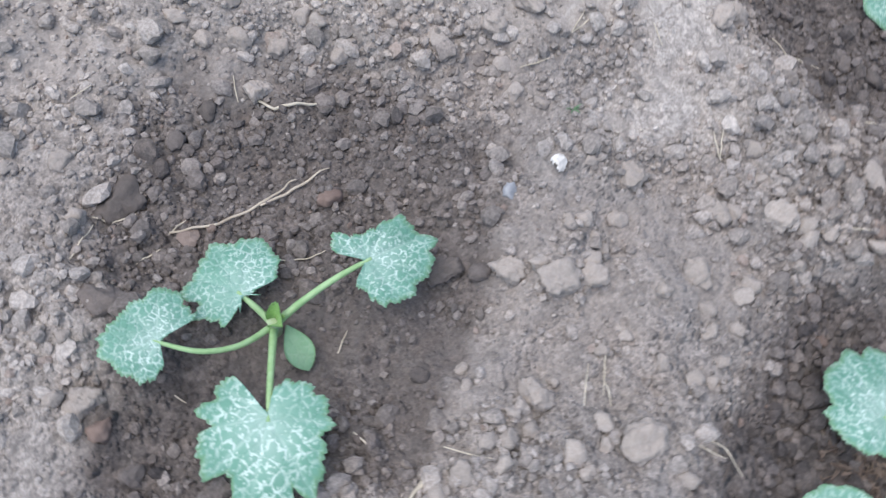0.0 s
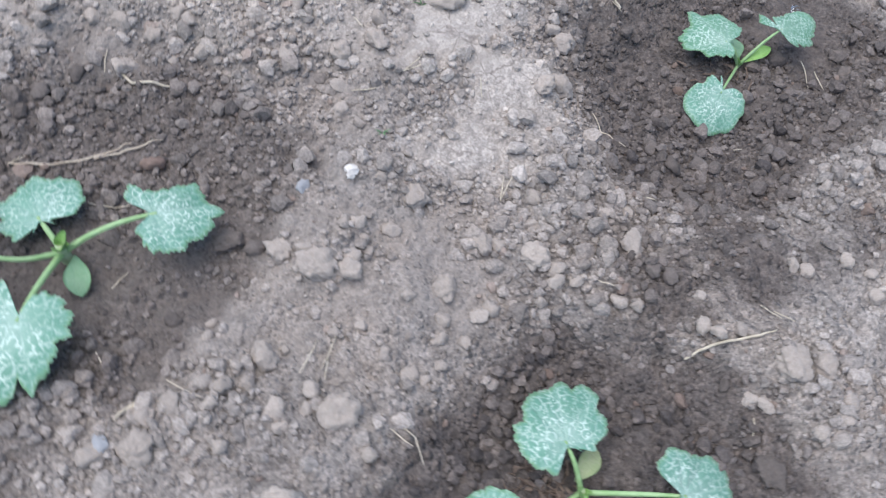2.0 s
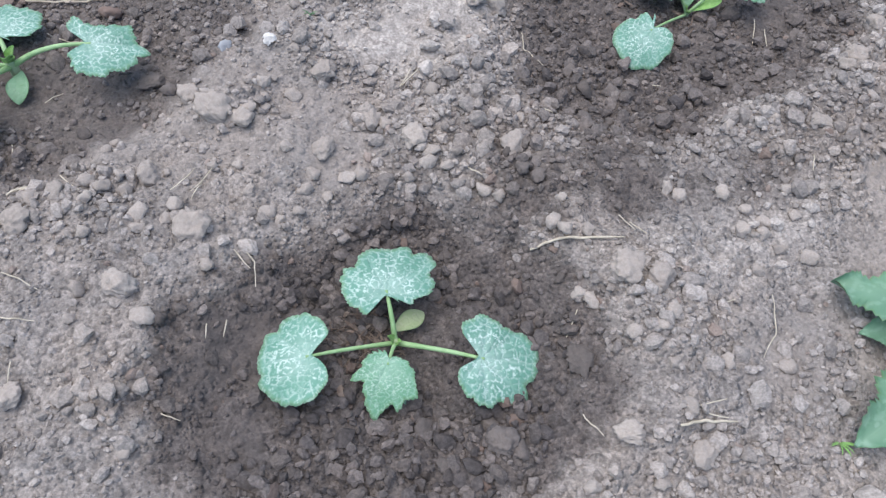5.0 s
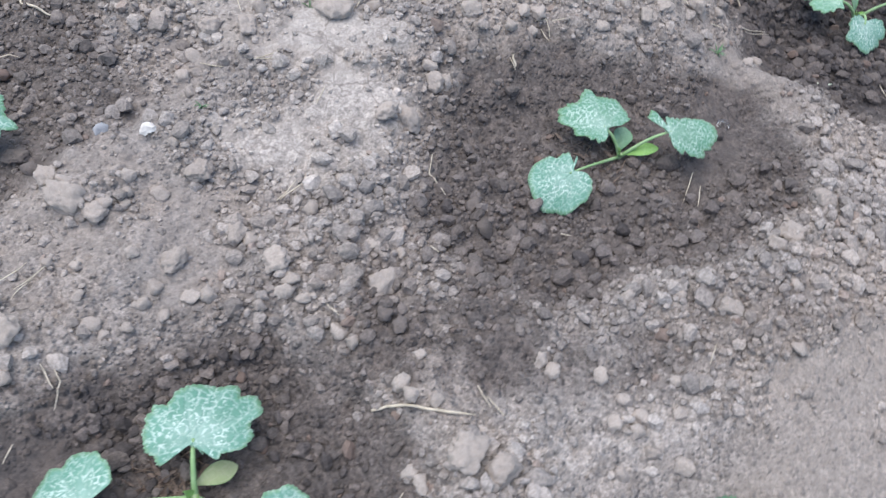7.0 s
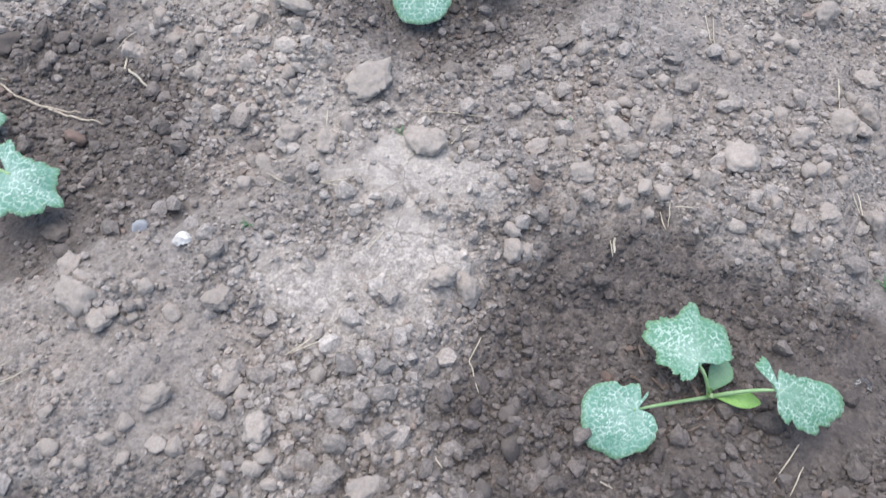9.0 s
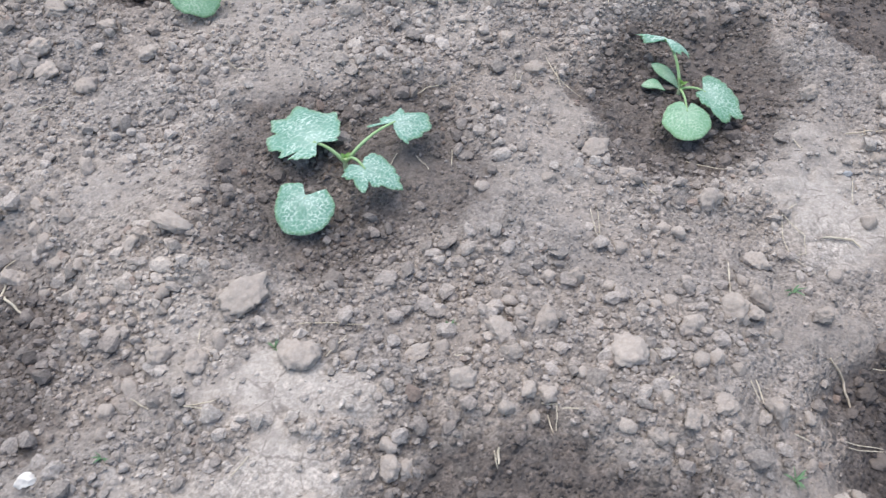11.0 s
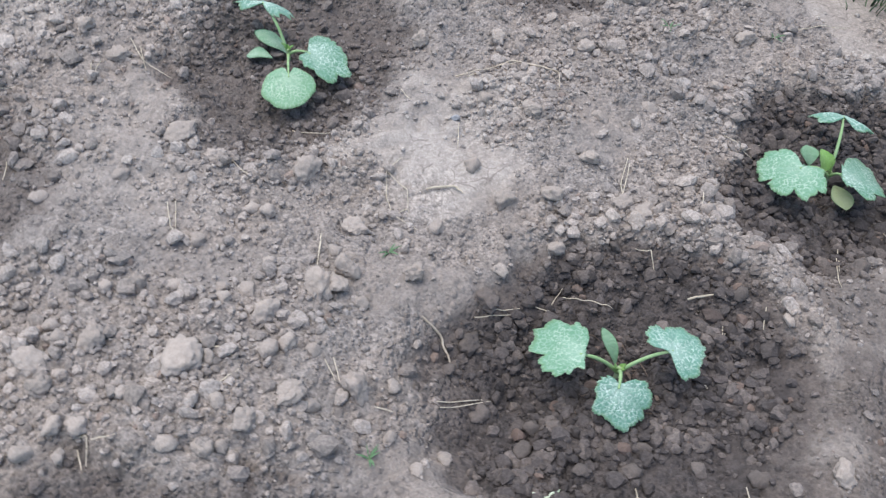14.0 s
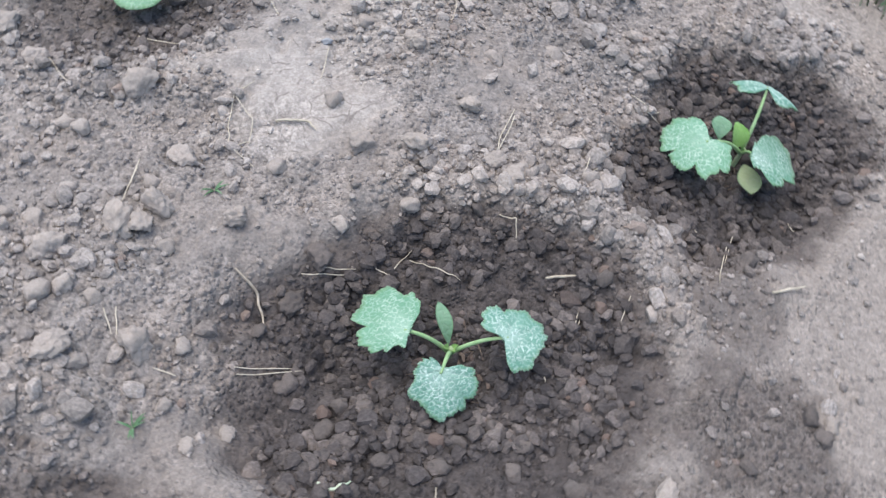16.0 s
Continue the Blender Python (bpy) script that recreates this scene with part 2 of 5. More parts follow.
def vnoise(x, y, size, shift=0.0):
    """Smooth noise from -1 to 1 with lumps of that size in metres."""
    u, v = np.asarray(x) / size + 37.3 + shift, np.asarray(y) / size + 81.7 + 1.7 * shift
    i, j = np.floor(u).astype(int), np.floor(v).astype(int)
    a, b = u - i, v - j
    a, b = a * a * (3 - 2 * a), b * b * (3 - 2 * b)
    p, q, r, s = LATTICE[i % 256, j % 256], LATTICE[(i + 1) % 256, j % 256], LATTICE[i % 256, (j + 1) % 256], LATTICE[(i + 1) % 256, (j + 1) % 256]
    return 2 * ((p * (1 - a) + q * a) * (1 - b) + (r * (1 - a) + s * a) * b) - 1


def domes(x, y, size, shift=0.0):
    """Rounded lumps of about that size, from 0 to 1."""
    u, v = np.asarray(x) / size + 53.1 + shift, np.asarray(y) / size + 17.9 + 2.3 * shift
    i, j = np.floor(u).astype(int), np.floor(v).astype(int)
    best = np.zeros_like(u)
    for a in (-1, 0, 1):
        for b in (-1, 0, 1):
            p, q = (i + a) % 256, (j + b) % 256
            du, dv = u - (i + a) - LATTICE[p, q], v - (j + b) - LATTICE[q, p]
            r = 0.35 + 0.45 * LATTICE[(p + 91) % 256, (q + 37) % 256]
            best = np.maximum(best, r * np.sqrt(np.clip(1 - (du * du + dv * dv) / (r * r), 0, 1)))
    return best


def step(lo, hi, v):
    t = np.clip((v - lo) / (hi - lo), 0, 1)
    return t * t * (3 - 2 * t)


# Watered hollows: centre, reach every 30 degrees from +x, depth, wetness
HOLLOWS = []


def hollow(x, y, reach, depth, wet):
    HOLLOWS.append((x, y, np.array([*reach, reach[0]]), depth, wet))


hollow(-1.00, 0.27, (0.269, 0.288, 0.316, 0.332, 0.291, 0.244, 0.238, 0.276, 0.222, 0.214, 0.183, 0.229), 0.027, 0.64)
hollow(-0.62, -0.23, (0.246, 0.211, 0.200, 0.189, 0.207, 0.262, 0.317, 0.295, 0.266, 0.240, 0.245, 0.265), 0.028, 0.93)
hollow(-0.06, 0.20, (0.345, 0.350, 0.264, 0.241, 0.282, 0.332, 0.318, 0.382, 0.312, 0.209, 0.203, 0.233), 0.028, 0.80)
hollow(-0.49, 0.80, (0.228, 0.257, 0.249, 0.216, 0.226, 0.243, 0.249, 0.245, 0.266, 0.225, 0.220, 0.186), 0.012, 0.58)
hollow(0.06, 1.20, (0.215, 0.225, 0.250, 0.230, 0.215, 0.210, 0.217, 0.262, 0.288, 0.265, 0.249, 0.222), 0.032, 0.66)
hollow(0.51, 0.57, (0.263, 0.260, 0.222, 0.195, 0.195, 0.235, 0.270, 0.285, 0.295, 0.275, 0.268, 0.264), 0.044, 1.00)
hollow(0.94, 0.93, (0.217, 0.233, 0.196, 0.194, 0.170, 0.170, 0.213, 0.277, 0.266, 0.213, 0.196, 0.196), 0.049, 1.00)
hollow(0.53, 1.52, (0.256, 0.290, 0.330, 0.300, 0.256, 0.256, 0.253, 0.257, 0.247, 0.241, 0.200, 0.220), 0.038, 0.80)
hollow(-0.98, 1.30, (0.200, 0.190, 0.180, 0.180, 0.208, 0.218, 0.219, 0.218, 0.190, 0.165, 0.168, 0.170), 0.045, 0.95)

# Heaped and sunken spots: x, y, reach, height
HEAPS = ((-0.46, 0.43, 0.10, 0.030), (-0.30, 0.50, 0.09, 0.016), (0.02, 0.58, 0.13, 0.024), (-0.69, 0.59, 0.10, 0.045),
         (0.05, -0.06, 0.12, 0.024), (0.17, 0.80, 0.08, -0.018), (0.50, 1.08, 0.12, 0.018), (-0.82, 0.53, 0.09, -0.016),
         (-0.98, 1.30, 0.22, -0.050), (-0.50, 0.80, 0.13, 0.014))
# Banks thrown up between the hollows, and furrows
BANKS = ((-0.3, -0.3, 0.11, 0.017), (0.1, 0.1, 0.11, 0.013), (-1, -0.1, 0.11, 0.014), (0.2, 0.7, 0.07, 0.012), (0.5, 0.9, 0.11, 0.009),
        (0.7, 0.6, 0.11, 0.01), (0.1, -0.1, 0.11, 0.01), (0.8, 1.2, 0.18, 0.007))
FURROWS = ((-0.5, 0.4, 0.18, -0.019), (0.1, 0.6, 0.18, -0.011), (-0.6, -0.1, 0.11, -0.024), (-1, 0.6, 0.18, -0.016), (-0.2, 1.1, 0.18, -0.012),
        (0.3, 0.5, 0.11, -0.033), (-0.9, 0.1, 0.07, -0.019), (-0.4, 0.6, 0.11, -0.02), (-0.3, 0.1, 0.07, -0.016), (-0.3, 0.3, 0.07, -0.02),
        (0.1, 0.9, 0.11, -0.014), (0.4, 0.7, 0.11, -0.018), (-0.7, 0.4, 0.07, -0.015), (-1.1, 0.6, 0.18, -0.027), (-0.5, -0.1, 0.07, -0.011),
        (-0.1, -0, 0.07, -0.009), (0.2, 0.4, 0.11, -0.014), (0, 0.7, 0.07, -0.009))
# Pale, crusted spots, and far ones that paint in sunlight and glare: x, y, reach along x and y, strength
CRUSTS_AND_GLARE = ((-0.46, 0.395, 0.105, 0.060, 1.15), (-0.50, 0.235, 0.10, 0.060, 0.80), (-0.43, 0.31, 0.07, 0.07, 0.95), (0.27, 0.95, 0.13, 0.12, 0.85),
          # (-0.45, 1.52) and (0.15, 1.75) lighten the far soil for haze and glare
          (0.36, 1.05, 0.08, 0.07, 0.45), (-0.42, 1.24, 0.08, 0.13, 0.5), (-0.45, 1.52, 0.40, 0.16, 0.55), (0.15, 1.75, 0.25, 0.16, 0.5),
          (-0.16, -0.16, 0.10, 0.08, 0.40), (-0.52, 0.47, 0.07, 0.04, 0.5), (-1.32, 0.45, 0.16, 0.30, 0.36), (-0.85, 0.75, 0.25, 0.20, 0.30),
          (-0.72, 1.10, 0.22, 0.16, 0.36), (-0.15, 0.95, 0.14, 0.20, 0.25), (-1.08, 0.66, 0.22, 0.09, 0.40), (-0.78, 0.52, 0.14, 0.07, 0.42),
          # the spot at (-0.95, 1.84) is sunlight on the far ground, painted pale
          (-0.57, 0.44, 0.08, 0.06, 0.55), (-0.25, 1.56, 0.28, 0.12, 0.40), (1.11, 1.42, 0.09, 0.17, 0.75), (1.04, 1.60, 0.12, 0.10, 0.65), (1.16, 1.22, 0.06, 0.10, 0.45), (-0.95, 1.84, 0.60, 0.17, 1.0), (0.27, 0.86, 0.07, 0.06, 0.5))
# Damp ground beside the hollows: x, y, reach along x and y, wetness
DAMP = ((-0.31, -0.05, 0.14, 0.09, 0.75), (-0.18, -0.11, 0.12, 0.06, 0.55), (-0.42, 0.02, 0.08, 0.06, 0.42), (0.82, 0.44, 0.15, 0.15, 0.62), (0.86, 0.66, 0.07, 0.12, 0.50),
        (0.31, 0.74, 0.08, 0.05, 0.22), (0.38, 0.79, 0.10, 0.05, 0.25), (0.24, 0.48, 0.12, 0.11, 0.30), (0.05, -0.06, 0.14, 0.06, 0.42), (0.45, 0.34, 0.14, 0.06, 0.40), (-1.18, 0.08, 0.10, 0.08, 0.5), (-0.88, -0.03, 0.08, 0.06, 0.3), (-0.55, -0.03, 0.12, 0.04, 0.30),
        (-0.72, 0.40, 0.10, 0.05, 0.28),
        (-1.19, 0.23, 0.09, 0.07, 0.92), (-1.19, 0.17, 0.08, 0.07, 0.9), (-1.07, 0.24, 0.1, 0.07, 0.8), (-0.59, -0.05, 0.07, 0.07, 0.55), (-0.50, -0.10, 0.09, 0.08, 0.62), (-0.45, -0.07, 0.07, 0.06, 0.5), (0.36, 1.28, 0.10, 0.12, 0.25))
# The trodden path's edge: x of its edge at each y
PATH_Y = (-3.0, -0.50, -0.25, -0.14, 0.00, 0.30, 0.60, 0.95, 1.15, 1.30, 1.60, 1.90, 6.0)
PATH_X = (-0.30, -0.17, -0.03, 0.06, 0.36, 0.62, 0.83, 1.19, 1.17, 1.05, 0.96, 0.92, 0.90)


def lay(x, y):
    """Large lie of the ground, wetness, paleness and how far it is trodden path."""
    shape = np.shape(x)
    x, y = np.ravel(np.asarray(x, float)), np.ravel(np.asarray(y, float))
    u, v = np.clip(x, -1.3, 1.3), np.clip(y, -0.7, 1.9)
    z = (0.0076 - 0.02 * u - 0.0168 * v - 0.017 * u * u - 0.038 * u * v + 0.0055 * v * v + 0.0159 * u * u * v + 0.0372 * v**3 * step(2.3, 1.2, v)
         + 0.0163 * u**3 + 0.0026 * u * v * v)
    z = z * step(3.2, 1.2, np.hypot(x - u, y - v) + 1.2)
    for a, b, s, k in HEAPS + BANKS + FURROWS:
        z = z + k * np.exp(-((x - a) ** 2 + (y - b) ** 2) / (2 * s * s))
    wet, pale = np.zeros_like(z), np.zeros_like(z)
    for a, b, reach, depth, w in HOLLOWS:
        near = np.flatnonzero(np.hypot(x - a, y - b) < 1.75 * reach.max())
        p, q = x[near], y[near]
        ang = np.degrees(np.arctan2(q - b, p - a)) % 360
        r = np.hypot(p - a, q - b) / np.interp(ang, np.arange(0, 390, 30), reach)
        r = r + 0.13 * vnoise(p, q, 0.10, a) + 0.07 * vnoise(p, q, 0.03, b) + 0.04 * vnoise(p, q, 0.013, a)
        z[near] += 0.008 * np.exp(-(((r - 1.12) / 0.13) ** 2)) - depth * (1 - step(0.42, 1.12, r))
        wet[near] = np.maximum(wet[near], np.maximum(w * (1 - step(0.74, 1.14, r)), 0.26 * w * (1 - step(0.95, 1.40, r))))
    for spots, out, ragged in ((DAMP, wet, 0.7), (CRUSTS_AND_GLARE, pale, 0.9)):
        for a, b, p, q, k in spots:
            d = ((x - a) / p) ** 2 + ((y - b) / q) ** 2
            near = np.flatnonzero(d < 3.4)
            d = d[near] + ragged * vnoise(x[near], y[near], 0.07, a) + 0.5 * vnoise(x[near], y[near], 0.02, b)
            out[near] = np.maximum(out[near], k * (1 - step(0.0, 2.0, d)))
    trod = step(-0.05, 0.07, x - np.interp(y, PATH_Y, PATH_X) + 0.05 * vnoise(x, y, 0.12, 5.0))
    # far-left band: path in sunlight, its brightness put into the pale sand colour
    trod = np.maximum(trod, step(1.62, 1.70, y + 0.03 * vnoise(x, y, 0.2, 2.0) + 0.10 * (x + 1.0)) * step(-0.3, -0.6, x))
    pale = np.maximum(pale, trod * (0.10 + 0.14 * vnoise(x, y, 0.25, 9.0)))
    return tuple(v.reshape(shape) for v in (z, wet, np.clip(pale, 0, 1) * (1 - 0.8 * wet), trod))


def fineness(x, y, pale, trod):
    """How far the soil has run to a smooth fine tilth, 0 to 1."""
    return step(0.10, 0.85, vnoise(x, y, 0.15, 11.0) + 0.45 * vnoise(x, y, 0.05, 12.0) + 0.8 * pale + 0.5 * trod)


def height(x, y):
    """The ground's surface with its lumps."""
    x, y = np.asarray(x, float), np.asarray(y, float)
    z, wet, pale, trod = lay(x, y)
    calm = (1 - 0.75 * trod) * (1 - 0.85 * step(0.45, 0.75, pale))
    rough = 0.0075 * vnoise(x, y, 0.085, 1.0) + 0.0045 * vnoise(x, y, 0.034, 2.0)
    loose = np.clip(0.55 + 0.6 * vnoise(x, y, 0.11, 6.0), 0.15, 1.0) * (1 - 0.70 * fineness(x, y, pale, trod))
    small = loose * (0.0105 * domes(x, y, 0.030, 1.0) + 0.0095 * domes(x, y, 0.0175, 2.0)) + 0.0020 * vnoise(x, y, 0.0105, 4.0)
    calm = calm * step(0.30, 0.0, np.hypot(x - np.clip(x, -1.62, 1.45), y - np.clip(y, -0.80, 2.02)))
    return z + calm * (rough + small) + 0.006 * step(0.62, 0.78, pale) * (1 - trod)


def spot(x, y):
    return float(height(np.array([x]), np.array([y]))[0])


def numpy_mesh(name, verts, faces, smooth=True):
    me = bpy.data.meshes.new(name)
    me.from_pydata(verts, [], faces)
    if smooth:
        me.polygons.foreach_set("use_smooth", np.ones(len(me.polygons), bool))
    me.update()
    return me


def point_values(me, name, values):
    me.attributes.new(name, "FLOAT", "POINT").data.foreach_set("value", np.asarray(values, np.float32))


def axis_steps(lo, hi, fine, out):
    """Fine even steps from lo to hi, growing ones as far as out beyond."""
    mid = np.arange(lo, hi + fine / 2, fine)
    grow = fine * np.cumsum(1.22 ** np.arange(1, 60))
    grow = grow[grow < out]
    return np.concatenate([lo - grow[::-1], mid, mid[-1] + grow])


def make_ground():
    xs, ys = axis_steps(-1.62, 1.45, 0.0056, 90.0), axis_steps(-0.80, 2.02, 0.0056, 90.0)
    gx, gy = np.meshgrid(xs, ys)
    gz = height(gx, gy)
    nx, ny = len(xs), len(ys)
    me = bpy.data.meshes.new("ground")
    idx = np.arange(nx * ny).reshape(ny, nx)
    quads = np.stack([idx[:-1, :-1], idx[:-1, 1:], idx[1:, 1:], idx[1:, :-1]], -1).reshape(-1, 4)
    me.vertices.add(nx * ny)
    me.vertices.foreach_set("co", np.stack([gx, gy, gz], -1).ravel().astype(np.float32))
    me.loops.add(quads.size)
    me.loops.foreach_set("vertex_index", quads.ravel().astype(np.int32))
    me.polygons.add(len(quads))
    me.polygons.foreach_set("loop_start", np.arange(0, quads.size, 4, dtype=np.int32))
    me.update(calc_edges=True)
    me.polygons.foreach_set("use_smooth", np.ones(len(quads), bool))
    _, wet, pale, trod = lay(gx, gy)
    point_values(me, "wet", wet.ravel())
    point_values(me, "pale", pale.ravel())
    point_values(me, "trod", trod.ravel())
    point_values(me, "fine", fineness(gx, gy, pale, trod).ravel())
    me.materials.append(SOIL)
    tagged(new("ground", me), "bare grey-brown garden soil with dark watered hollows", "ground", kind="structure")


make_ground()


# ---------------------------------------------------------------- clods and crumbs
def lump_shape(sub, seed):
    """An angular, lumpy clod of radius about 1: vertices and triangles."""
    rng = np.random.default_rng(seed)
    bm = bmesh.new()
    bmesh.ops.create_icosphere(bm, subdivisions=sub, radius=1.0)
    v = np.array([p.co for p in bm.verts])
    f = np.array([[p.index for p in t.verts] for t in bm.faces])
    bm.free()
    v /= np.linalg.norm(v, axis=1)[:, None]
    r = np.full(len(v), 1.25)
    for _ in range((0, 6, 11, 7, 7)[sub]):
        n = rng.normal(size=3)
        n /= np.linalg.norm(n)
        d = v @ n
        cut = rng.uniform(0.62, 0.98) if sub != 2 else rng.uniform(0.55, 0.95)
        r = np.where(d > 0.3, np.minimum(r, cut / np.maximum(d, 0.3)), r)
    if sub > 2:
        for size, k in ((1.5, 0.16), (3.2, 0.13), (7.0, 0.08)):
            r = r * (1 + k * np.array([noise.noise(Vector(p) * size + Vector((seed, 3, 1))) for p in v]))
        for size, k in ((1.7, 0.24), (4.0, 0.22), (8.0, 0.18)):
            knob = np.array([noise.voronoi(Vector(p) * size + Vector((1, seed, 2)))[0][0] for p in v])
            r = r * (1 + k * (0.42 - np.clip(knob, 0, 0.8)))
    else:
        r = r * rng.uniform(0.85 if sub == 1 else 0.92, 1.12, len(v))
    v = v * r[:, None] * (rng.uniform((0.95, 0.85, 0.65), (1.3, 1.15, 0.95)) if sub < 3 else rng.uniform((0.95, 0.90, 0.70), (1.10, 1.05, 0.90)))
    return v, f


LUMPS = {s: [lump_shape(s, 10 * s + k) for k in range(n)] for s, n in ((1, 16), (2, 16), (3, 10), (4, 10))}


def turn_about(rng):
    a, b, c = rng.uniform(0, 2 * math.pi), rng.uniform(-0.5, 0.5), rng.uniform(-0.5, 0.5)
    return np.array(Euler((b, c, a)).to_matrix())


def crumbs(name, label, sub, spots, smooth):
    """Many lumps in one mesh: rows of x, y, radius."""
    rng = np.random.default_rng(len(spots))
    zs = height(spots[:, 0], spots[:, 1])
    _, wet, pale, _ = lay(spots[:, 0], spots[:, 1])
    kinds = rng.integers(len(LUMPS[sub]), size=len(spots))
    vs, fs, ws, ps, base = [], [], [], [], 0
    for k, (shape, f) in enumerate(LUMPS[sub]):
        own = np.flatnonzero(kinds == k)
        a, e, g = rng.uniform(0, 2 * math.pi, len(own)), rng.uniform(-0.6, 0.6, len(own)), rng.uniform(-0.6, 0.6, len(own))
        o, i = np.zeros(len(own)), np.ones(len(own))
        about = [np.array(m).transpose(2, 0, 1) for m in (
            [[np.cos(a), -np.sin(a), o], [np.sin(a), np.cos(a), o], [o, o, i]],
            [[np.cos(e), o, np.sin(e)], [o, i, o], [-np.sin(e), o, np.cos(e)]],
            [[i, o, o], [o, np.cos(g), -np.sin(g)], [o, np.sin(g), np.cos(g)]])]
        r = spots[own, 2]
        put = np.stack([spots[own, 0], spots[own, 1], zs[own] + r * rng.uniform(0.05, 0.45, len(own))], -1)
        v = np.einsum("nij,vj->nvi", about[0] @ about[1] @ about[2], shape) * r[:, None, None] + put[:, None]
        vs.append(v.reshape(-1, 3))
        fs.append((f[None] + base + len(shape) * np.arange(len(own))[:, None, None]).reshape(-1, 3))
        base += v.shape[0] * v.shape[1]
        ws.append(np.repeat(np.clip(wet[own] + rng.normal(0, 0.10, len(own)), 0, 1), len(shape)))
        ps.append(np.repeat(pale[own] * 0.9, len(shape)))
    v, f = np.concatenate(vs), np.concatenate(fs)
    me = bpy.data.meshes.new(name)
    me.vertices.add(len(v))
    me.vertices.foreach_set("co", v.ravel().astype(np.float32))
    me.loops.add(f.size)
    me.loops.foreach_set("vertex_index", f.ravel().astype(np.int32))
    me.polygons.add(len(f))
    me.polygons.foreach_set("loop_start", np.arange(0, f.size, 3, dtype=np.int32))
    me.update(calc_edges=True)
    me.polygons.foreach_set("use_smooth", np.full(len(f), smooth))
    point_values(me, "wet", np.concatenate(ws))
    point_values(me, "pale", np.concatenate(ps))
    me.materials.append(CRUMB)
    tagged(new(name, me), label, "soil crumbs", kind="stuff")


def scatter(count, lo, hi, power, seed, thin):
    """Random spots on the bed, thick on the loose ridges, thin on crusts and the trodden path."""
    rng = np.random.default_rng(seed)
    out = np.empty((0, 3))
    while len(out) < count:
        x, y = rng.uniform(-1.5, 1.40, 20000), rng.uniform(-0.72, 1.95, 20000)
        z, wet, pale, trod = lay(x, y)
        clump = 0.50 + 0.85 * vnoise(x, y, 0.13, 6.0) + 0.35 * vnoise(x, y, 0.035, 7.0)
        p = np.clip(clump, 0.06, 1) * (1 - 0.86 * trod) * (1 - 0.93 * step(0.35, 0.75, pale)) * (1 - 0.25 * wet) * (1 + 0.9 * step(0.9, 1.0, wet)) * (1 - thin * fineness(x, y, pale, trod))
        p = p * np.where((y > 1.6) | (x < -1.35), 0.55, 1.0)
        keep = rng.random(20000) < p
        r = lo * (hi / lo) ** (rng.random(20000) ** power)
        out = np.concatenate([out, np.stack([x, y, r], -1)[keep]])
    return out[:count]


crumbs("soil_crumbs", "loose grey-brown crumbs of dry and damp soil", 2, scatter(8200, 0.0048, 0.0132, 2.6, 21, 0.80), False)
crumbs("soil_bits", "small loose bits of crumbled garden soil", 1, scatter(43000, 0.0021, 0.0056, 1.4, 22, 0.50), False)
crumbs("soil_grains", "fine grit of crumbled soil strewn over the bed", 1, scatter(13000, 0.0012, 0.0025, 1.0, 23, 0.25), False)


def wet_crumbs(count, seed):
    """Spots on the floors of the wettest hollows."""
    spots = scatter(40000, 0.0038, 0.0105, 1.5, seed, 0.0)
    return spots[lay(spots[:, 0], spots[:, 1])[1] > 0.86][:count]


crumbs("wet_soil_crumbs", "dark wet crumbs of soil on the floors of hollows", 2, wet_crumbs(2600, 24), False)


def lump_mesh(name, sub, k, mat):
    v, f = LUMPS[sub][k]
    me = numpy_mesh(name, v.tolist(), f.tolist())
    me.materials.append(mat)
    return me


CLODS = {(s, m.name): [lump_mesh("clod", s, k, m) for k in range(10)] for s in (3, 4) for m in (CLOD_DRY, CLOD_WET)}
CLOD_RNG = np.random.default_rng(31)


def clod(x, y, r):
    """One clod of soil, half sunk in the ground."""
    _, wet, _, trod = lay(np.array([x]), np.array([y]))
    damp = wet[0] > 0.53
    r = (0.92 if r > 0.026 else 1.06) * r
    me = CLODS[4 if r > 0.014 else 3, (CLOD_WET if damp else CLOD_DRY).name][CLOD_RNG.integers(10)]
    ob = new("clod", me)
    flat = CLOD_RNG.uniform(0.75, 1.0) if r < 0.02 else CLOD_RNG.uniform(0.62, 0.8)
    ob.matrix_world = (Matrix.Translation((x, y, spot(x, y) + (0.04 if r > 0.02 else 0.16) * r)) @ Matrix(turn_about(CLOD_RNG).tolist()).to_4x4() @ Matrix.Diagonal((r, r, r * flat, 1)))
    size = "large" if r > 0.017 else "small"
    text = f"{size} dark damp soil clod in a watered hollow" if damp else f"{size} dry grey-brown soil clod on the bed"
    return tagged(ob, text, "soil clod", "soil clods on the bed")


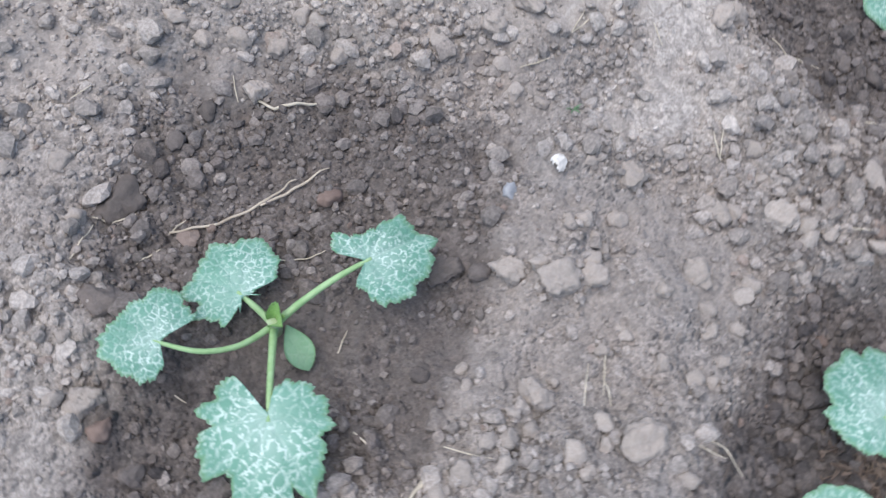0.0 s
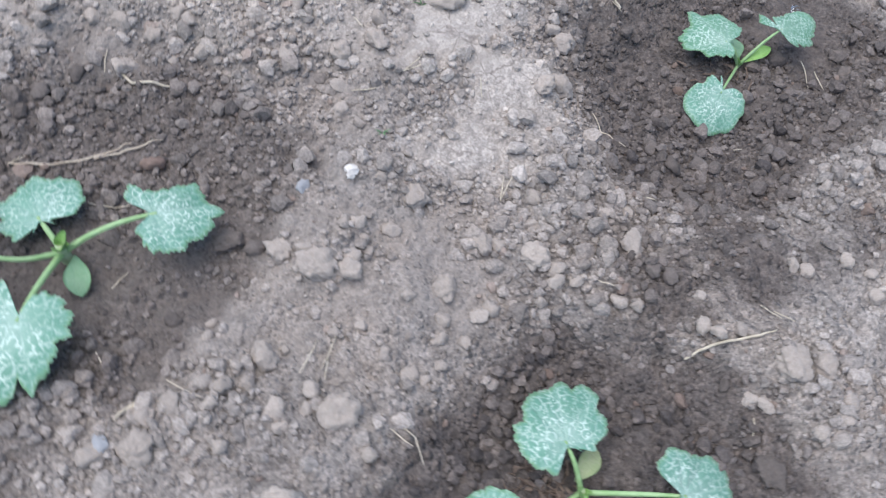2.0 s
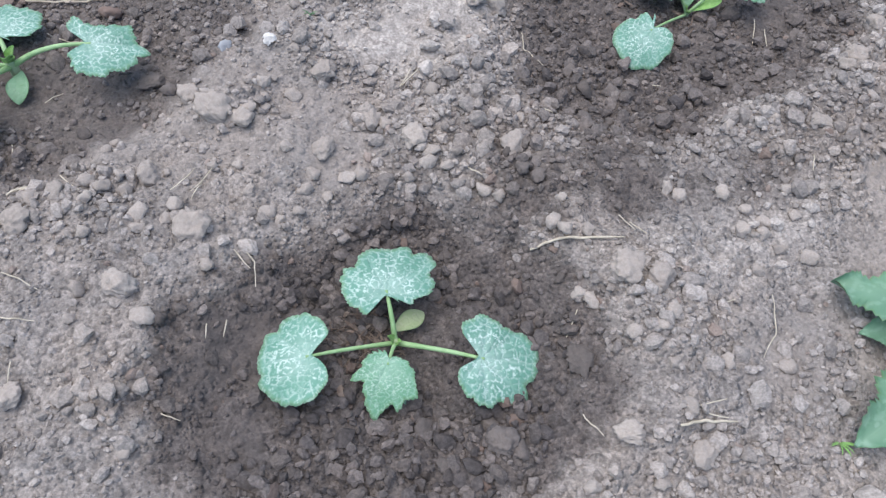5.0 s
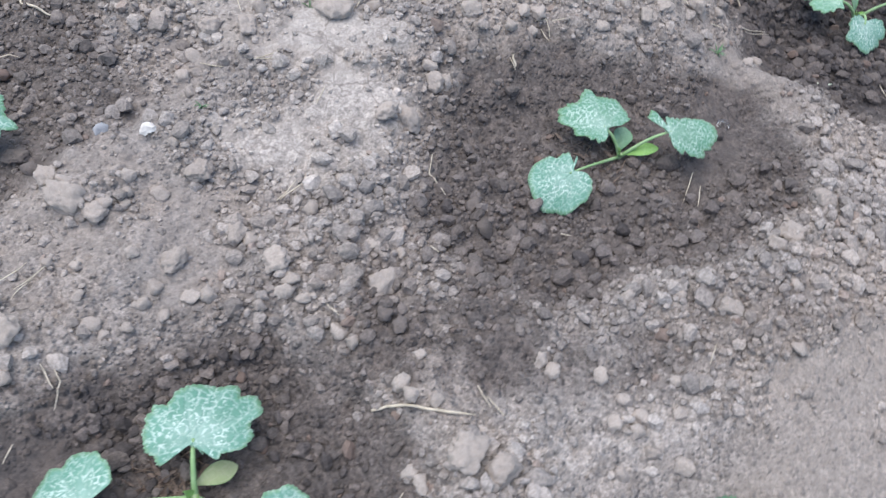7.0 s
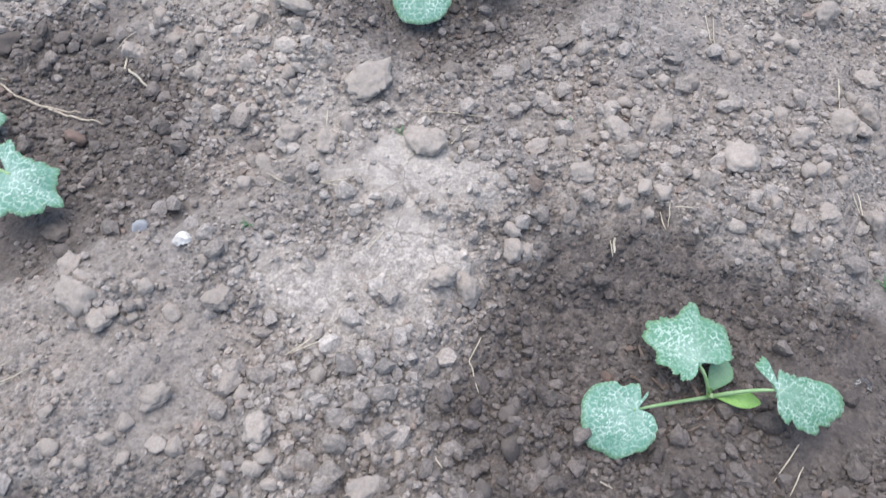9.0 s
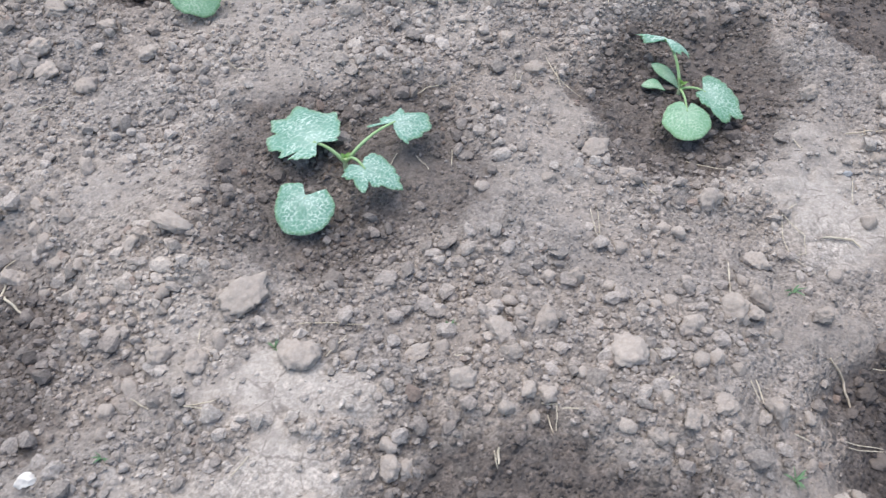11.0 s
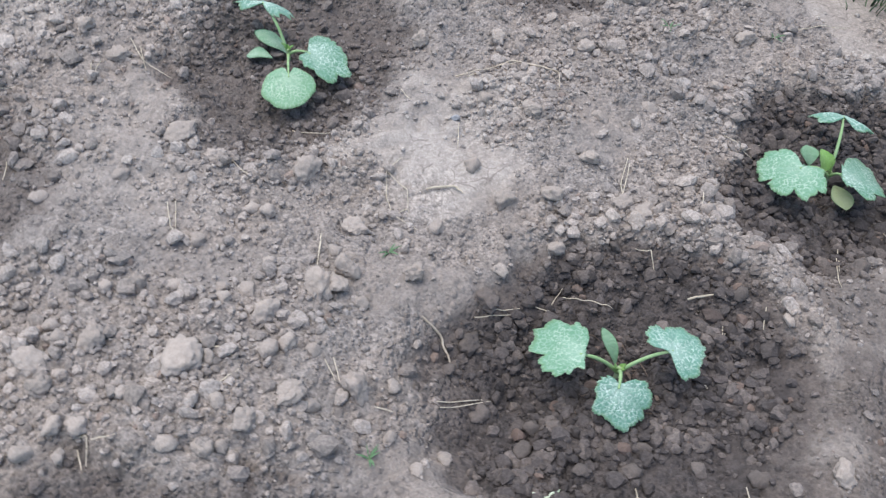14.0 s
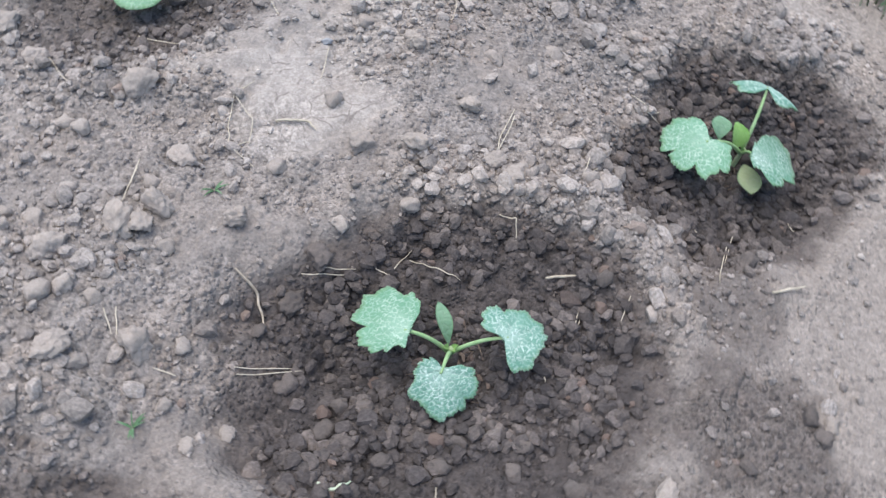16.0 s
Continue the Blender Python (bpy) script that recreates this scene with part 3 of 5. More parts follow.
for x, y, r in (
    (-0.554, 0.524, 0.0332), (-0.688, 0.610, 0.0292), (-0.463, 0.450, 0.0274), (-0.047, 0.558, 0.0260), (-1.104, 0.490, 0.0257),
    (-1.118, 0.964, 0.0240), (-1.069, 0.922, 0.0232), (-0.333, -0.212, 0.0228), (-1.136, 1.076, 0.0226), (0.106, 0.686, 0.0224),
    (-0.987, 0.909, 0.0224), (-0.792, 0.131, 0.0221), (-0.108, 0.962, 0.0216), (-0.839, -0.047, 0.0209), (0.586, 0.816, 0.0199),
    (-0.214, 0.552, 0.0198), (-0.409, 0.005, 0.0197), (-1.172, 0.389, 0.0196), (0.083, 0.906, 0.0195), (-1.025, 1.055, 0.0193),
    (-0.417, -0.304, 0.0190), (-0.598, 1.184, 0.0185), (-1.042, 0.008, 0.0184), (-0.230, 1.133, 0.0181), (-0.358, 0.274, 0.0181),
    (0.164, 0.533, 0.0180), (-0.640, 0.174, 0.0176), (-0.297, 1.194, 0.0176), (0.454, 0.852, 0.0175), (-0.719, 1.275, 0.0174),
):
    clod(x, y, r)
for x, y, r in (
    (-0.295, -0.229, 0.0173), (0.148, 0.710, 0.0171), (0.084, 0.517, 0.0171), (0.149, 0.066, 0.0170), (-0.254, 0.464, 0.0169),
    (0.156, 0.798, 0.0169), (-0.156, 0.593, 0.0167), (-0.457, 1.321, 0.0167), (-0.584, 0.417, 0.0167), (-0.534, -0.372, 0.0166),
    (-0.872, 0.217, 0.0165), (0.893, 0.716, 0.0165), (0.266, 1.204, 0.0164), (-0.923, -0.107, 0.0162), (-0.542, 0.042, 0.0162),
    (0.876, 1.235, 0.0162), (0.227, 0.120, 0.0162), (-0.911, 0.520, 0.0161), (0.341, 0.682, 0.0160), (0.047, 0.638, 0.0160),
    (-0.923, 1.007, 0.0160), (0.783, 1.109, 0.0159), (-0.658, 0.047, 0.0158), (0.315, 0.629, 0.0157), (-0.821, 0.173, 0.0157),
    (-1.236, 0.306, 0.0155), (-0.321, -0.445, 0.0154), (0.239, 0.709, 0.0154), (-1.080, -0.157, 0.0154), (-0.390, 0.275, 0.0153),
):
    clod(x, y, r)
for x, y, r in (
    (0.380, 0.843, 0.0151), (-0.886, 0.054, 0.0150), (-1.049, -0.207, 0.0150), (-0.859, 0.556, 0.0150), (0.137, 0.681, 0.0149),
    (-0.637, 0.428, 0.0149), (-0.124, 0.678, 0.0148), (-0.396, -0.400, 0.0147), (0.442, 1.022, 0.0147), (-0.318, 0.346, 0.0144),
    (0.524, 0.930, 0.0144), (-0.758, 0.111, 0.0143), (-0.296, 0.346, 0.0140), (0.558, 0.831, 0.0139), (-0.908, 0.655, 0.0138),
    (-0.844, 0.738, 0.0138), (-0.313, 0.498, 0.0138), (0.564, 1.194, 0.0136), (-0.892, 0.580, 0.0135), (0.730, 0.403, 0.0135),
    (0.039, 0.473, 0.0135), (-0.054, 0.925, 0.0134), (0.404, 1.207, 0.0134), (0.021, -0.052, 0.0134), (-0.198, 0.522, 0.0134),
    (-0.588, 0.085, 0.0133), (0.559, 1.021, 0.0133), (0.449, 0.764, 0.0132), (0.368, 1.051, 0.0132), (-0.897, 0.724, 0.0131),
):
    clod(x, y, r)
for x, y, r in (
    (-0.743, 0.573, 0.0131), (-0.711, 0.445, 0.0131), (-0.263, 0.101, 0.0131), (-0.899, -0.153, 0.0129), (0.651, 1.051, 0.0129),
    (-0.521, 0.018, 0.0129), (-1.153, 0.488, 0.0127), (-0.140, 0.471, 0.0127), (0.334, 0.912, 0.0127), (-1.131, 0.555, 0.0126),
    (0.385, 0.383, 0.0125), (-0.973, 0.532, 0.0125), (0.923, 0.507, 0.0125), (-1.079, 0.020, 0.0124), (0.930, 0.483, 0.0124),
    (0.685, 0.819, 0.0124), (-0.898, -0.012, 0.0123), (-0.057, 0.761, 0.0122), (0.119, 0.042, 0.0122), (-0.927, 0.605, 0.0122),
    (-0.619, 0.006, 0.0121), (0.096, -0.108, 0.0121), (-0.166, 0.472, 0.0121), (-0.289, 0.516, 0.0120),
    (0.056, 0.576, 0.0119), (0.031, 0.816, 0.0119), (-0.181, 0.875, 0.0119), (0.273, 0.799, 0.0119), (-0.811, 0.540, 0.0119),
):
    clod(x, y, r)
for x, y, r in (
    (-0.155, -0.183, 0.0119), (0.108, 0.507, 0.0118), (-0.674, 0.341, 0.0118), (0.020, 0.674, 0.0118), (0.643, 0.411, 0.0117),
    (0.010, 0.827, 0.0117), (-0.003, 0.447, 0.0117), (-0.659, 0.377, 0.0117), (-0.288, 0.044, 0.0117), (-0.938, 0.644, 0.0116),
    (-0.880, 0.623, 0.0116), (-0.993, 0.038, 0.0115), (-0.118, -0.178, 0.0115), (-0.679, 0.663, 0.0114), (-0.610, -0.340, 0.0114),
    (-1.234, 0.223, 0.0113), (0.107, 0.143, 0.0113), (-1.182, 0.582, 0.0113), (-0.231, 0.091, 0.0113), (0.656, 0.574, 0.0112),
    (0.319, 0.529, 0.0109), (-0.820, 0.558, 0.0109), (-0.041, 0.449, 0.0109), (-0.281, 0.830, 0.0109), (0.133, 0.751, 0.0109),
    (0.363, 0.723, 0.0109), (-0.566, 0.453, 0.0108), (-0.190, 0.441, 0.0108), (-0.846, 0.190, 0.0107),
):
    clod(x, y, r)
for x, y, r in (
    (-0.160, 0.676, 0.0107), (-0.498, 0.117, 0.0106), (-0.931, -0.292, 0.0106), (0.496, 0.436, 0.0106), (-0.138, -0.159, 0.0105),
    (0.076, 0.587, 0.0105), (-0.570, 0.074, 0.0105), (-0.402, 0.472, 0.0104), (-0.720, 0.166, 0.0104), (-0.685, 0.148, 0.0104),
    (-1.018, 0.037, 0.0104), (-0.453, -0.446, 0.0104), (-0.538, -0.349, 0.0103), (0.117, -0.024, 0.0103), (-0.393, -0.053, 0.0103),
    (-0.397, -0.125, 0.0103), (-0.209, 0.613, 0.0103), (0.328, 0.545, 0.0103), (-0.229, -0.105, 0.0103), (-0.693, -0.007, 0.0103),
    (-0.809, 0.499, 0.0102), (-0.007, 0.653, 0.0102), (0.578, 0.433, 0.0102), (0.517, 0.465, 0.0102), (0.384, 0.502, 0.0102),
    (-1.020, 0.515, 0.0102), (0.463, 0.468, 0.0101), (0.368, 0.476, 0.0101), (0.363, 0.636, 0.0101), (-0.528, 0.001, 0.0100),
):
    clod(x, y, r)
for x, y, r in (
    (-0.393, -0.224, 0.0100), (-0.013, 0.676, 0.0100), (-0.385, -0.141, 0.0100), (0.537, 0.768, 0.0100), (-0.410, -0.039, 0.0100),
    (-0.275, 0.138, 0.0100), (-0.796, 0.156, 0.0100), (-0.678, 0.012, 0.0100), (0.432, 0.438, 0.0099), (0.650, 0.484, 0.0099),
    (-0.070, 0.676, 0.0099), (0.695, 0.670, 0.0099), (0.825, 0.386, 0.0099), (-0.882, -0.155, 0.0099), (-0.671, 0.509, 0.0099),
    (-0.322, 0.367, 0.0099), (0.168, 0.656, 0.0098), (0.043, 0.724, 0.0098), (-1.254, 0.322, 0.0098), (-0.662, 0.487, 0.0098),
    (-0.133, -0.198, 0.0098), (-0.382, -0.238, 0.0098), (0.825, 0.329, 0.0097), (-0.098, 0.513, 0.0097), (-0.322, -0.390, 0.0097),
    (-0.040, -0.030, 0.0097), (-0.011, 0.560, 0.0097), (-0.105, -0.026, 0.0097), (-0.511, -0.390, 0.0096), (-0.659, 0.310, 0.0096),
):
    clod(x, y, r)
for x, y, r in (
    (0.555, 0.485, 0.0096), (0.410, 0.500, 0.0095), (0.590, 0.460, 0.0095), (-0.376, -0.458, 0.0095), (-0.865, -0.025, 0.0095),
    (0.695, 0.531, 0.0095), (-0.912, 0.028, 0.0095), (0.948, 0.497, 0.0095), (-0.218, -0.118, 0.0094),
    (-0.505, -0.008, 0.0094), (-0.190, 0.591, 0.0094), (-0.314, -0.250, 0.0093), (-0.707, 0.055, 0.0093), (-0.852, -0.006, 0.0093),
    (0.724, 0.358, 0.0093), (0.208, 0.542, 0.0093), (-0.638, -0.000, 0.0093), (0.016, 0.447, 0.0093), (-0.962, -0.023, 0.0092),
    (-0.464, -0.051, 0.0092), (-0.352, -0.292, 0.0092), (0.110, 0.578, 0.0092), (-0.083, -0.238, 0.0092), (-0.176, 0.541, 0.0091),
    (0.202, 0.472, 0.0091), (0.749, 0.625, 0.0091), (-0.954, 0.048, 0.0091), (-1.097, -0.148, 0.0091), (-0.557, -0.013, 0.0091),
):
    clod(x, y, r)
for x, y, r in (
    (-0.115, -0.220, 0.0090), (-0.164, -0.130, 0.0090), (-0.738, 0.174, 0.0090), (-0.515, 0.087, 0.0090), (0.282, 0.582, 0.0090),
    (0.334, 0.429, 0.0090), (-0.937, 0.038, 0.0090), (-1.090, -0.190, 0.0089), (-0.054, 0.085, 0.0089), (-0.747, 0.127, 0.0089),
    (-0.825, -0.096, 0.0089), (0.007, 0.496, 0.0088), (-0.743, 0.489, 0.0088), (-0.251, -0.348, 0.0088), (-0.600, -0.384, 0.0088),
    (-0.851, 0.502, 0.0088), (-0.744, -0.032, 0.0087), (-0.154, 0.440, 0.0087), (0.832, 0.442, 0.0087), (-0.299, -0.279, 0.0087),
    (-0.359, -0.150, 0.0086), (-1.218, 0.371, 0.0086), (-0.451, -0.066, 0.0086), (-0.068, -0.138, 0.0086), (-0.317, -0.293, 0.0086),
    (-0.071, -0.177, 0.0085), (-0.174, -0.366, 0.0085), (-0.371, -0.090, 0.0085), (0.519, 0.389, 0.0084), (-0.666, -0.022, 0.0084),
):
    clod(x, y, r)
for x, y, r in (
    (-0.319, -0.337, 0.0084), (0.268, 0.456, 0.0084), (-0.725, 0.128, 0.0083), (-0.250, 0.037, 0.0083), (0.233, 0.432, 0.0083),
    (-0.971, -0.096, 0.0082), (-0.897, -0.032, 0.0082), (-0.957, 0.021, 0.0082), (-0.859, -0.144, 0.0081), (-0.420, 0.060, 0.0081),
    (-0.157, -0.241, 0.0081), (-0.962, 0.140, 0.0080), (-0.707, -0.037, 0.0080), (-0.917, 0.054, 0.0077),
    (-0.980, -0.135, 0.0075), (-0.771, 0.043, 0.0074), (-0.407, -0.198, 0.0074), (-0.671, 0.214, 0.0074),
    (-0.386, 0.053, 0.0074), (-0.762, 0.001, 0.0074), (-0.802, 0.047, 0.0074), (-0.730, -0.044, 0.0073), (-0.940, -0.232, 0.0066),
    (-0.722, 0.146, 0.0064), (-0.924, 0.121, 0.0061), (-0.861, 0.054, 0.0061), (-0.933, 0.103, 0.0061),
):
    clod(x, y, r)


# ---------------------------------------------------------------- plant parts
def part(name, me, mat, parent, label=""):
    me.materials.append(mat)
    ob = new(name, me)
    if parent:
        ob.parent = parent
        ob.matrix_parent_inverse = parent.matrix_world.inverted()
    return tagged(ob, label)


def tube_mesh(name, points, radii, sides=9, groove=0.0):
    """A closed, tapered tube along a smooth line through the points."""
    pts = [Vector(p) for p in points]
    path = []
    for i in range(len(pts) - 1):
        a, b, c, d = pts[max(i - 1, 0)], pts[i], pts[i + 1], pts[min(i + 2, len(pts) - 1)]
        for k in range(6):
            t = k / 6
            path.append(0.5 * ((2 * b) + (c - a) * t + (2 * a - 5 * b + 4 * c - d) * t * t + (3 * b - a - 3 * c + d) * t**3))
    path.append(pts[-1])
    n = len(path)
    at = np.interp(np.linspace(0, 1, n), np.linspace(0, 1, len(radii)), radii)
    verts, faces = [], []
    for i, p in enumerate(path):
        way = (path[min(i + 1, n - 1)] - path[max(i - 1, 0)]).normalized()
        side = way.cross(Vector((0, 0, 1)))
        side = side.normalized() if side.length > 1e-4 else Vector((1, 0, 0))
        up = side.cross(way)
        for k in range(sides):
            a = 2 * math.pi * k / sides
            r = float(at[i]) * (1 + groove * math.cos(sides // 2 * a))
            verts.append(p + r * (math.cos(a) * side + math.sin(a) * up))
    for i in range(n - 1):
        for k in range(sides):
            j = (k + 1) % sides
            faces.append((i * sides + k, i * sides + j, (i + 1) * sides + j, (i + 1) * sides + k))
    faces += [tuple(range(sides))[::-1], tuple((n - 1) * sides + k for k in range(sides))]
    return numpy_mesh(name, [tuple(v) for v in verts], faces)


def blade_mesh(name, joint, tip, width, seed, lobes=0.12, teeth=0.115, sinus=0.42, droop=0.12, fold=(0.0, 0.0), roll=0.0, wave=0.05, cup=0.0, lift=0.0, notch=0.16, thick=0.0007, cuts=None, grow=(), edge=None):
    """A broad leaf blade. It joins its stalk at joint, points to tip and is that wide; lobes: depth of the bays between its lobes, sinus: how open
    the cleft at the stalk is, cuts: degrees from the tip and depth of bays of its own, grow: degrees, amount and width of lobes, edge: the reach in centimetres of its lobes and bays by degrees from the tip, droop: how far the edge hangs, fold: how steeply the two halves rise, roll: degrees about its midrib."""
    rng = np.random.default_rng(seed)
    joint, tip = np.array(joint), np.array(tip)
    length = np.linalg.norm(tip - joint)
    t = (tip - joint) / length
    s = np.cross((0, 0, 1.0), t)
    s /= np.linalg.norm(s)
    s = np.array(Matrix.Rotation(radians(roll), 3, Vector(t)) @ Vector(s))
    nrm = np.cross(t, s)
    half = width / 2
    c = min(max(length - half, 0.12 * half), 0.8 * half)
    stretch = length / (c + half)
    na, nr = 260, 13
    th = np.linspace(-math.pi, math.pi, na, endpoint=False) + math.pi / na
    r = c * np.cos(th) + np.sqrt(half**2 - (c * np.sin(th)) ** 2)
    bays = np.array([-2.0, -1.22, -0.42, 0.42, 1.22, 2.0]) + rng.normal(0, 0.1, 6)
    deep = rng.uniform(0.55, 1.25, 6)
    bay = np.zeros(na)
    if cuts is not None:
        bays, deep, lobes = np.radians([p[0] for p in cuts]), [1.25 * p[1] for p in cuts], 1.0
    for b, d in zip(bays, deep):
        bay = np.maximum(bay, d * np.exp(-((np.abs(th - b) / notch) ** 1.25)))
    for b, d, w in grow:
        r = r * (1 + d * np.exp(-(((th - radians(b)) / radians(w)) ** 2)))
    r = r * (1 - lobes * bay) * (1 + 0.035 * np.sin(2 * th + rng.uniform(0, 6)) + 0.03 * np.sin(3 * th + rng.uniform(0, 6)))
    if edge is not None:
        # the edge runs from lobe to bay to lobe
        stretch = 1.0
        far = [complex(p * math.cos(radians(d)), p * math.sin(radians(d))) / 100 for d, p in edge]
        r = np.zeros(na)
        line = []
        for k in range(len(far)):
            a, b, c, d = (far[(k + j) % len(far)] for j in (-1, 0, 1, 2))
            for w in np.arange(0, 1, 0.2):
                line.append(b + 0.42 * w * (1 - w) * ((1 - w) * (c - a) - w * (d - b)) + (c - b) * w * w * (3 - 2 * w))
        for p, q in zip(line, line[1:] + line[:1]):
            u = np.exp(1j * th)
            along = (u * p.conjugate()).imag / np.where(np.abs((u * (q - p).conjugate()).imag) > 1e-9, -(u * (q - p).conjugate()).imag, 1e9)
            on = p + along * (q - p)
            meets = (along > -1e-3) & (along < 1.001) & ((on * u.conjugate()).real > 0)
            r = np.where(meets, np.maximum(r, np.abs(on)), r)
        r = np.maximum(r, 0.06 * half)
        r = sum(w * np.roll(r, k) for k, w in ((-1, 0.25), (0, 0.5), (1, 0.25)))
    saw = (8.5 * th / math.pi + 0.35 * np.sin(3 * th + seed) + 0.31 * seed) % 1.0
    scallop = np.where(saw < 0.66, saw / 0.66, (1 - saw) / 0.34) ** 0.75
    r = r + half * teeth * (scallop - 0.5) * (0.8 + 0.45 * np.sin(5 * th + seed))
    r = r + half * 0.4 * teeth * (np.abs(np.sin(31.0 * th + seed)) - 0.6)
    if edge is None:
        gap = (math.pi - np.abs(th)) / sinus
        r = r * (1 - 0.93 * np.exp(-(np.abs(gap) ** 2.6)))
    r = np.maximum(r, 0.03 * half)
    rho = np.linspace(0, 1, nr) ** 0.85
    rr, tt = rho[:, None] * r[None], np.repeat(th[None], nr, 0)
    a, b = rr * np.cos(tt) * stretch, rr * np.sin(tt)
    q = rr / half
    left = np.clip(b, 0, None)
    right = np.clip(-b, 0, None)
    z = -droop * half * np.clip(q, 0, 2) ** 2.2 + left * fold[0] + right * fold[1] + cup * half * q**2
    z = z + wave * half * q**2 * (np.sin(3 * tt + rng.uniform(0, 6)) + 0.6 * np.sin(5 * tt + rng.uniform(0, 6)) + 0.3 * np.sin(9 * tt + seed)) + lift * half * np.clip(-np.cos(tt), 0, 1) * q
    ribs = np.array([0.0, 0.62, -0.62, 1.35, -1.35, 2.25, -2.25])
    off = np.abs((tt[..., None] - ribs + math.pi) % (2 * math.pi) - math.pi)
    dist = (rr[..., None] * np.sin(np.clip(off, 0, 1.5))).min(-1)
    vein = np.exp(-((dist / (0.035 * half + 0.0006)) ** 2)) * (1 - 0.6 * rho[:, None])
    puff = 0.018 * half * (1 - np.exp(-((dist / (0.12 * half)) ** 2))) * np.sin(math.pi * np.clip(rho, 0, 1))[:, None]
    z = z + puff - 0.012 * half * vein
    place = joint + a[..., None] * t + b[..., None] * s + z[..., None] * nrm
    top = place.reshape(-1, 3)
    low = top - thick * nrm
    verts = np.concatenate([top, low])
    idx = np.arange(nr * na).reshape(nr, na)
    quads = np.stack([idx[:-1], np.roll(idx[:-1], -1, 1), np.roll(idx[1:], -1, 1), idx[1:]], -1).reshape(-1, 4)[:, ::-1]
    rim = np.stack([idx[-1], np.roll(idx[-1], -1), np.roll(idx[-1], -1) + nr * na, idx[-1] + nr * na], -1)[:, ::-1]
    faces = np.concatenate([quads, quads[:, ::-1] + nr * na, rim])
    me = numpy_mesh(name, verts.tolist(), faces.tolist())
    uv = np.stack([a, b], -1).reshape(-1, 2) / (2 * half) + (seed * 1.37 % 5, seed * 2.11 % 7)
    uv = np.concatenate([uv, uv])
    layer = me.uv_layers.new(name="UVMap")
    layer.data.foreach_set("uv", uv[faces.ravel()].ravel().astype(np.float32))
    point_values(me, "vein", np.concatenate([vein.ravel()] * 2))
    point_values(me, "rim", np.concatenate([np.repeat(rho, na)] * 2))
    return me


def small_leaf(name, base, tip, width, seed, droop=0.2, fold=0.3, lobes=0.00, teeth=0.0, roll=0.0, thick=0.0012):
    """A plain oval leaf on a short neck: seed leaves and the young leaves of a growing tip."""
    return oval_mesh(name, base, tip, width, seed, droop, fold, teeth, roll, thick)


def oval_mesh(name, base, tip, width, seed, droop, fold, teeth, roll, thick, bays=0, bay=0.0, blunt=0.8):
    rng = np.random.default_rng(seed)
    base, tip = np.array(base), np.array(tip)
    length = np.linalg.norm(tip - base)
    t = (tip - base) / length
    s = np.cross((0, 0, 1.0), t)
    s = s / np.linalg.norm(s) if np.linalg.norm(s) > 1e-3 else np.array((1.0, 0, 0))
    s = np.array(Matrix.Rotation(radians(roll), 3, Vector(t)) @ Vector(s))
    nrm = np.cross(t, s)
    nu, nv = (64 if bays else 26), 11
    u = np.linspace(0, 1, nu)
    w = width / 2 * (np.sin(math.pi * u**blunt) ** 0.72 * 0.96 + 0.06 * (1 - u))
    if bays:
        w = w * (1 - bay * (0.5 + 0.5 * np.cos(2 * math.pi * bays * u)) ** 1.5) * (0.45 + 0.75 * u) * 1.05
    w = w + teeth * width * ((u * (23 if bays else 7) + seed) % 1.0) * np.sin(math.pi * u)
    w[0], w[-1] = 0.03 * width, 0.012 * width
    v = np.linspace(-1, 1, nv)
    b = w[:, None] * v[None]
    a = np.repeat(u[:, None], nv, 1) * length
    if bays:
        a = a + 0.05 * length * np.abs(v)[None] * np.sin(math.pi * u)[:, None]
    z = length * droop * (np.sin(math.pi * u)[:, None] * 0.6) + fold * np.abs(b) + 0.05 * width * np.sin(6 * u + rng.uniform(0, 6))[:, None] * v[None] ** 2
    z = z + (0.10 * width * np.sin(17 * u + seed)[:, None] * np.abs(v)[None] ** 3 if bays else 0)
    top = (base + a[..., None] * t + b[..., None] * s + z[..., None] * nrm).reshape(-1, 3)
    verts = np.concatenate([top, top - thick * nrm])
    idx = np.arange(nu * nv).reshape(nu, nv)
    quads = np.stack([idx[:-1, :-1], idx[1:, :-1], idx[1:, 1:], idx[:-1, 1:]], -1).reshape(-1, 4)
    n = nu * nv
    ring = np.concatenate([idx[0, :-1], idx[:-1, -1], idx[-1, :0:-1], idx[:0:-1, 0]])
    rim = np.stack([ring, ring + n, np.roll(ring, -1) + n, np.roll(ring, -1)], -1)
    faces = np.concatenate([quads, quads[:, ::-1] + n, rim])
    me = numpy_mesh(name, verts.tolist(), faces.tolist())
    uv = np.concatenate([np.stack([a, b], -1).reshape(-1, 2) / max(length, 1e-4) + (seed * 0.7 % 3, 0)] * 2)
    me.uv_layers.new(name="UVMap").data.foreach_set("uv", uv[faces.ravel()].ravel().astype(np.float32))
    vein = np.exp(-((v / 0.09) ** 2))[None] * np.ones((nu, 1))
    point_values(me, "vein", np.concatenate([vein.ravel()] * 2))
    point_values(me, "rim", np.concatenate([np.repeat(np.abs(v)[None], nu, 0).ravel()] * 2))
    return me


def plant(x, y, label, category="squash plant", name="squash_plant", group="squash plants in the bed"):
    ob = new(name)
    ob.empty_display_size = 0.05
    ob.matrix_world = Matrix.Translation((x, y, spot(x, y) - 0.004))
    bpy.context.view_layer.update()
    return tagged(ob, label, category, group)


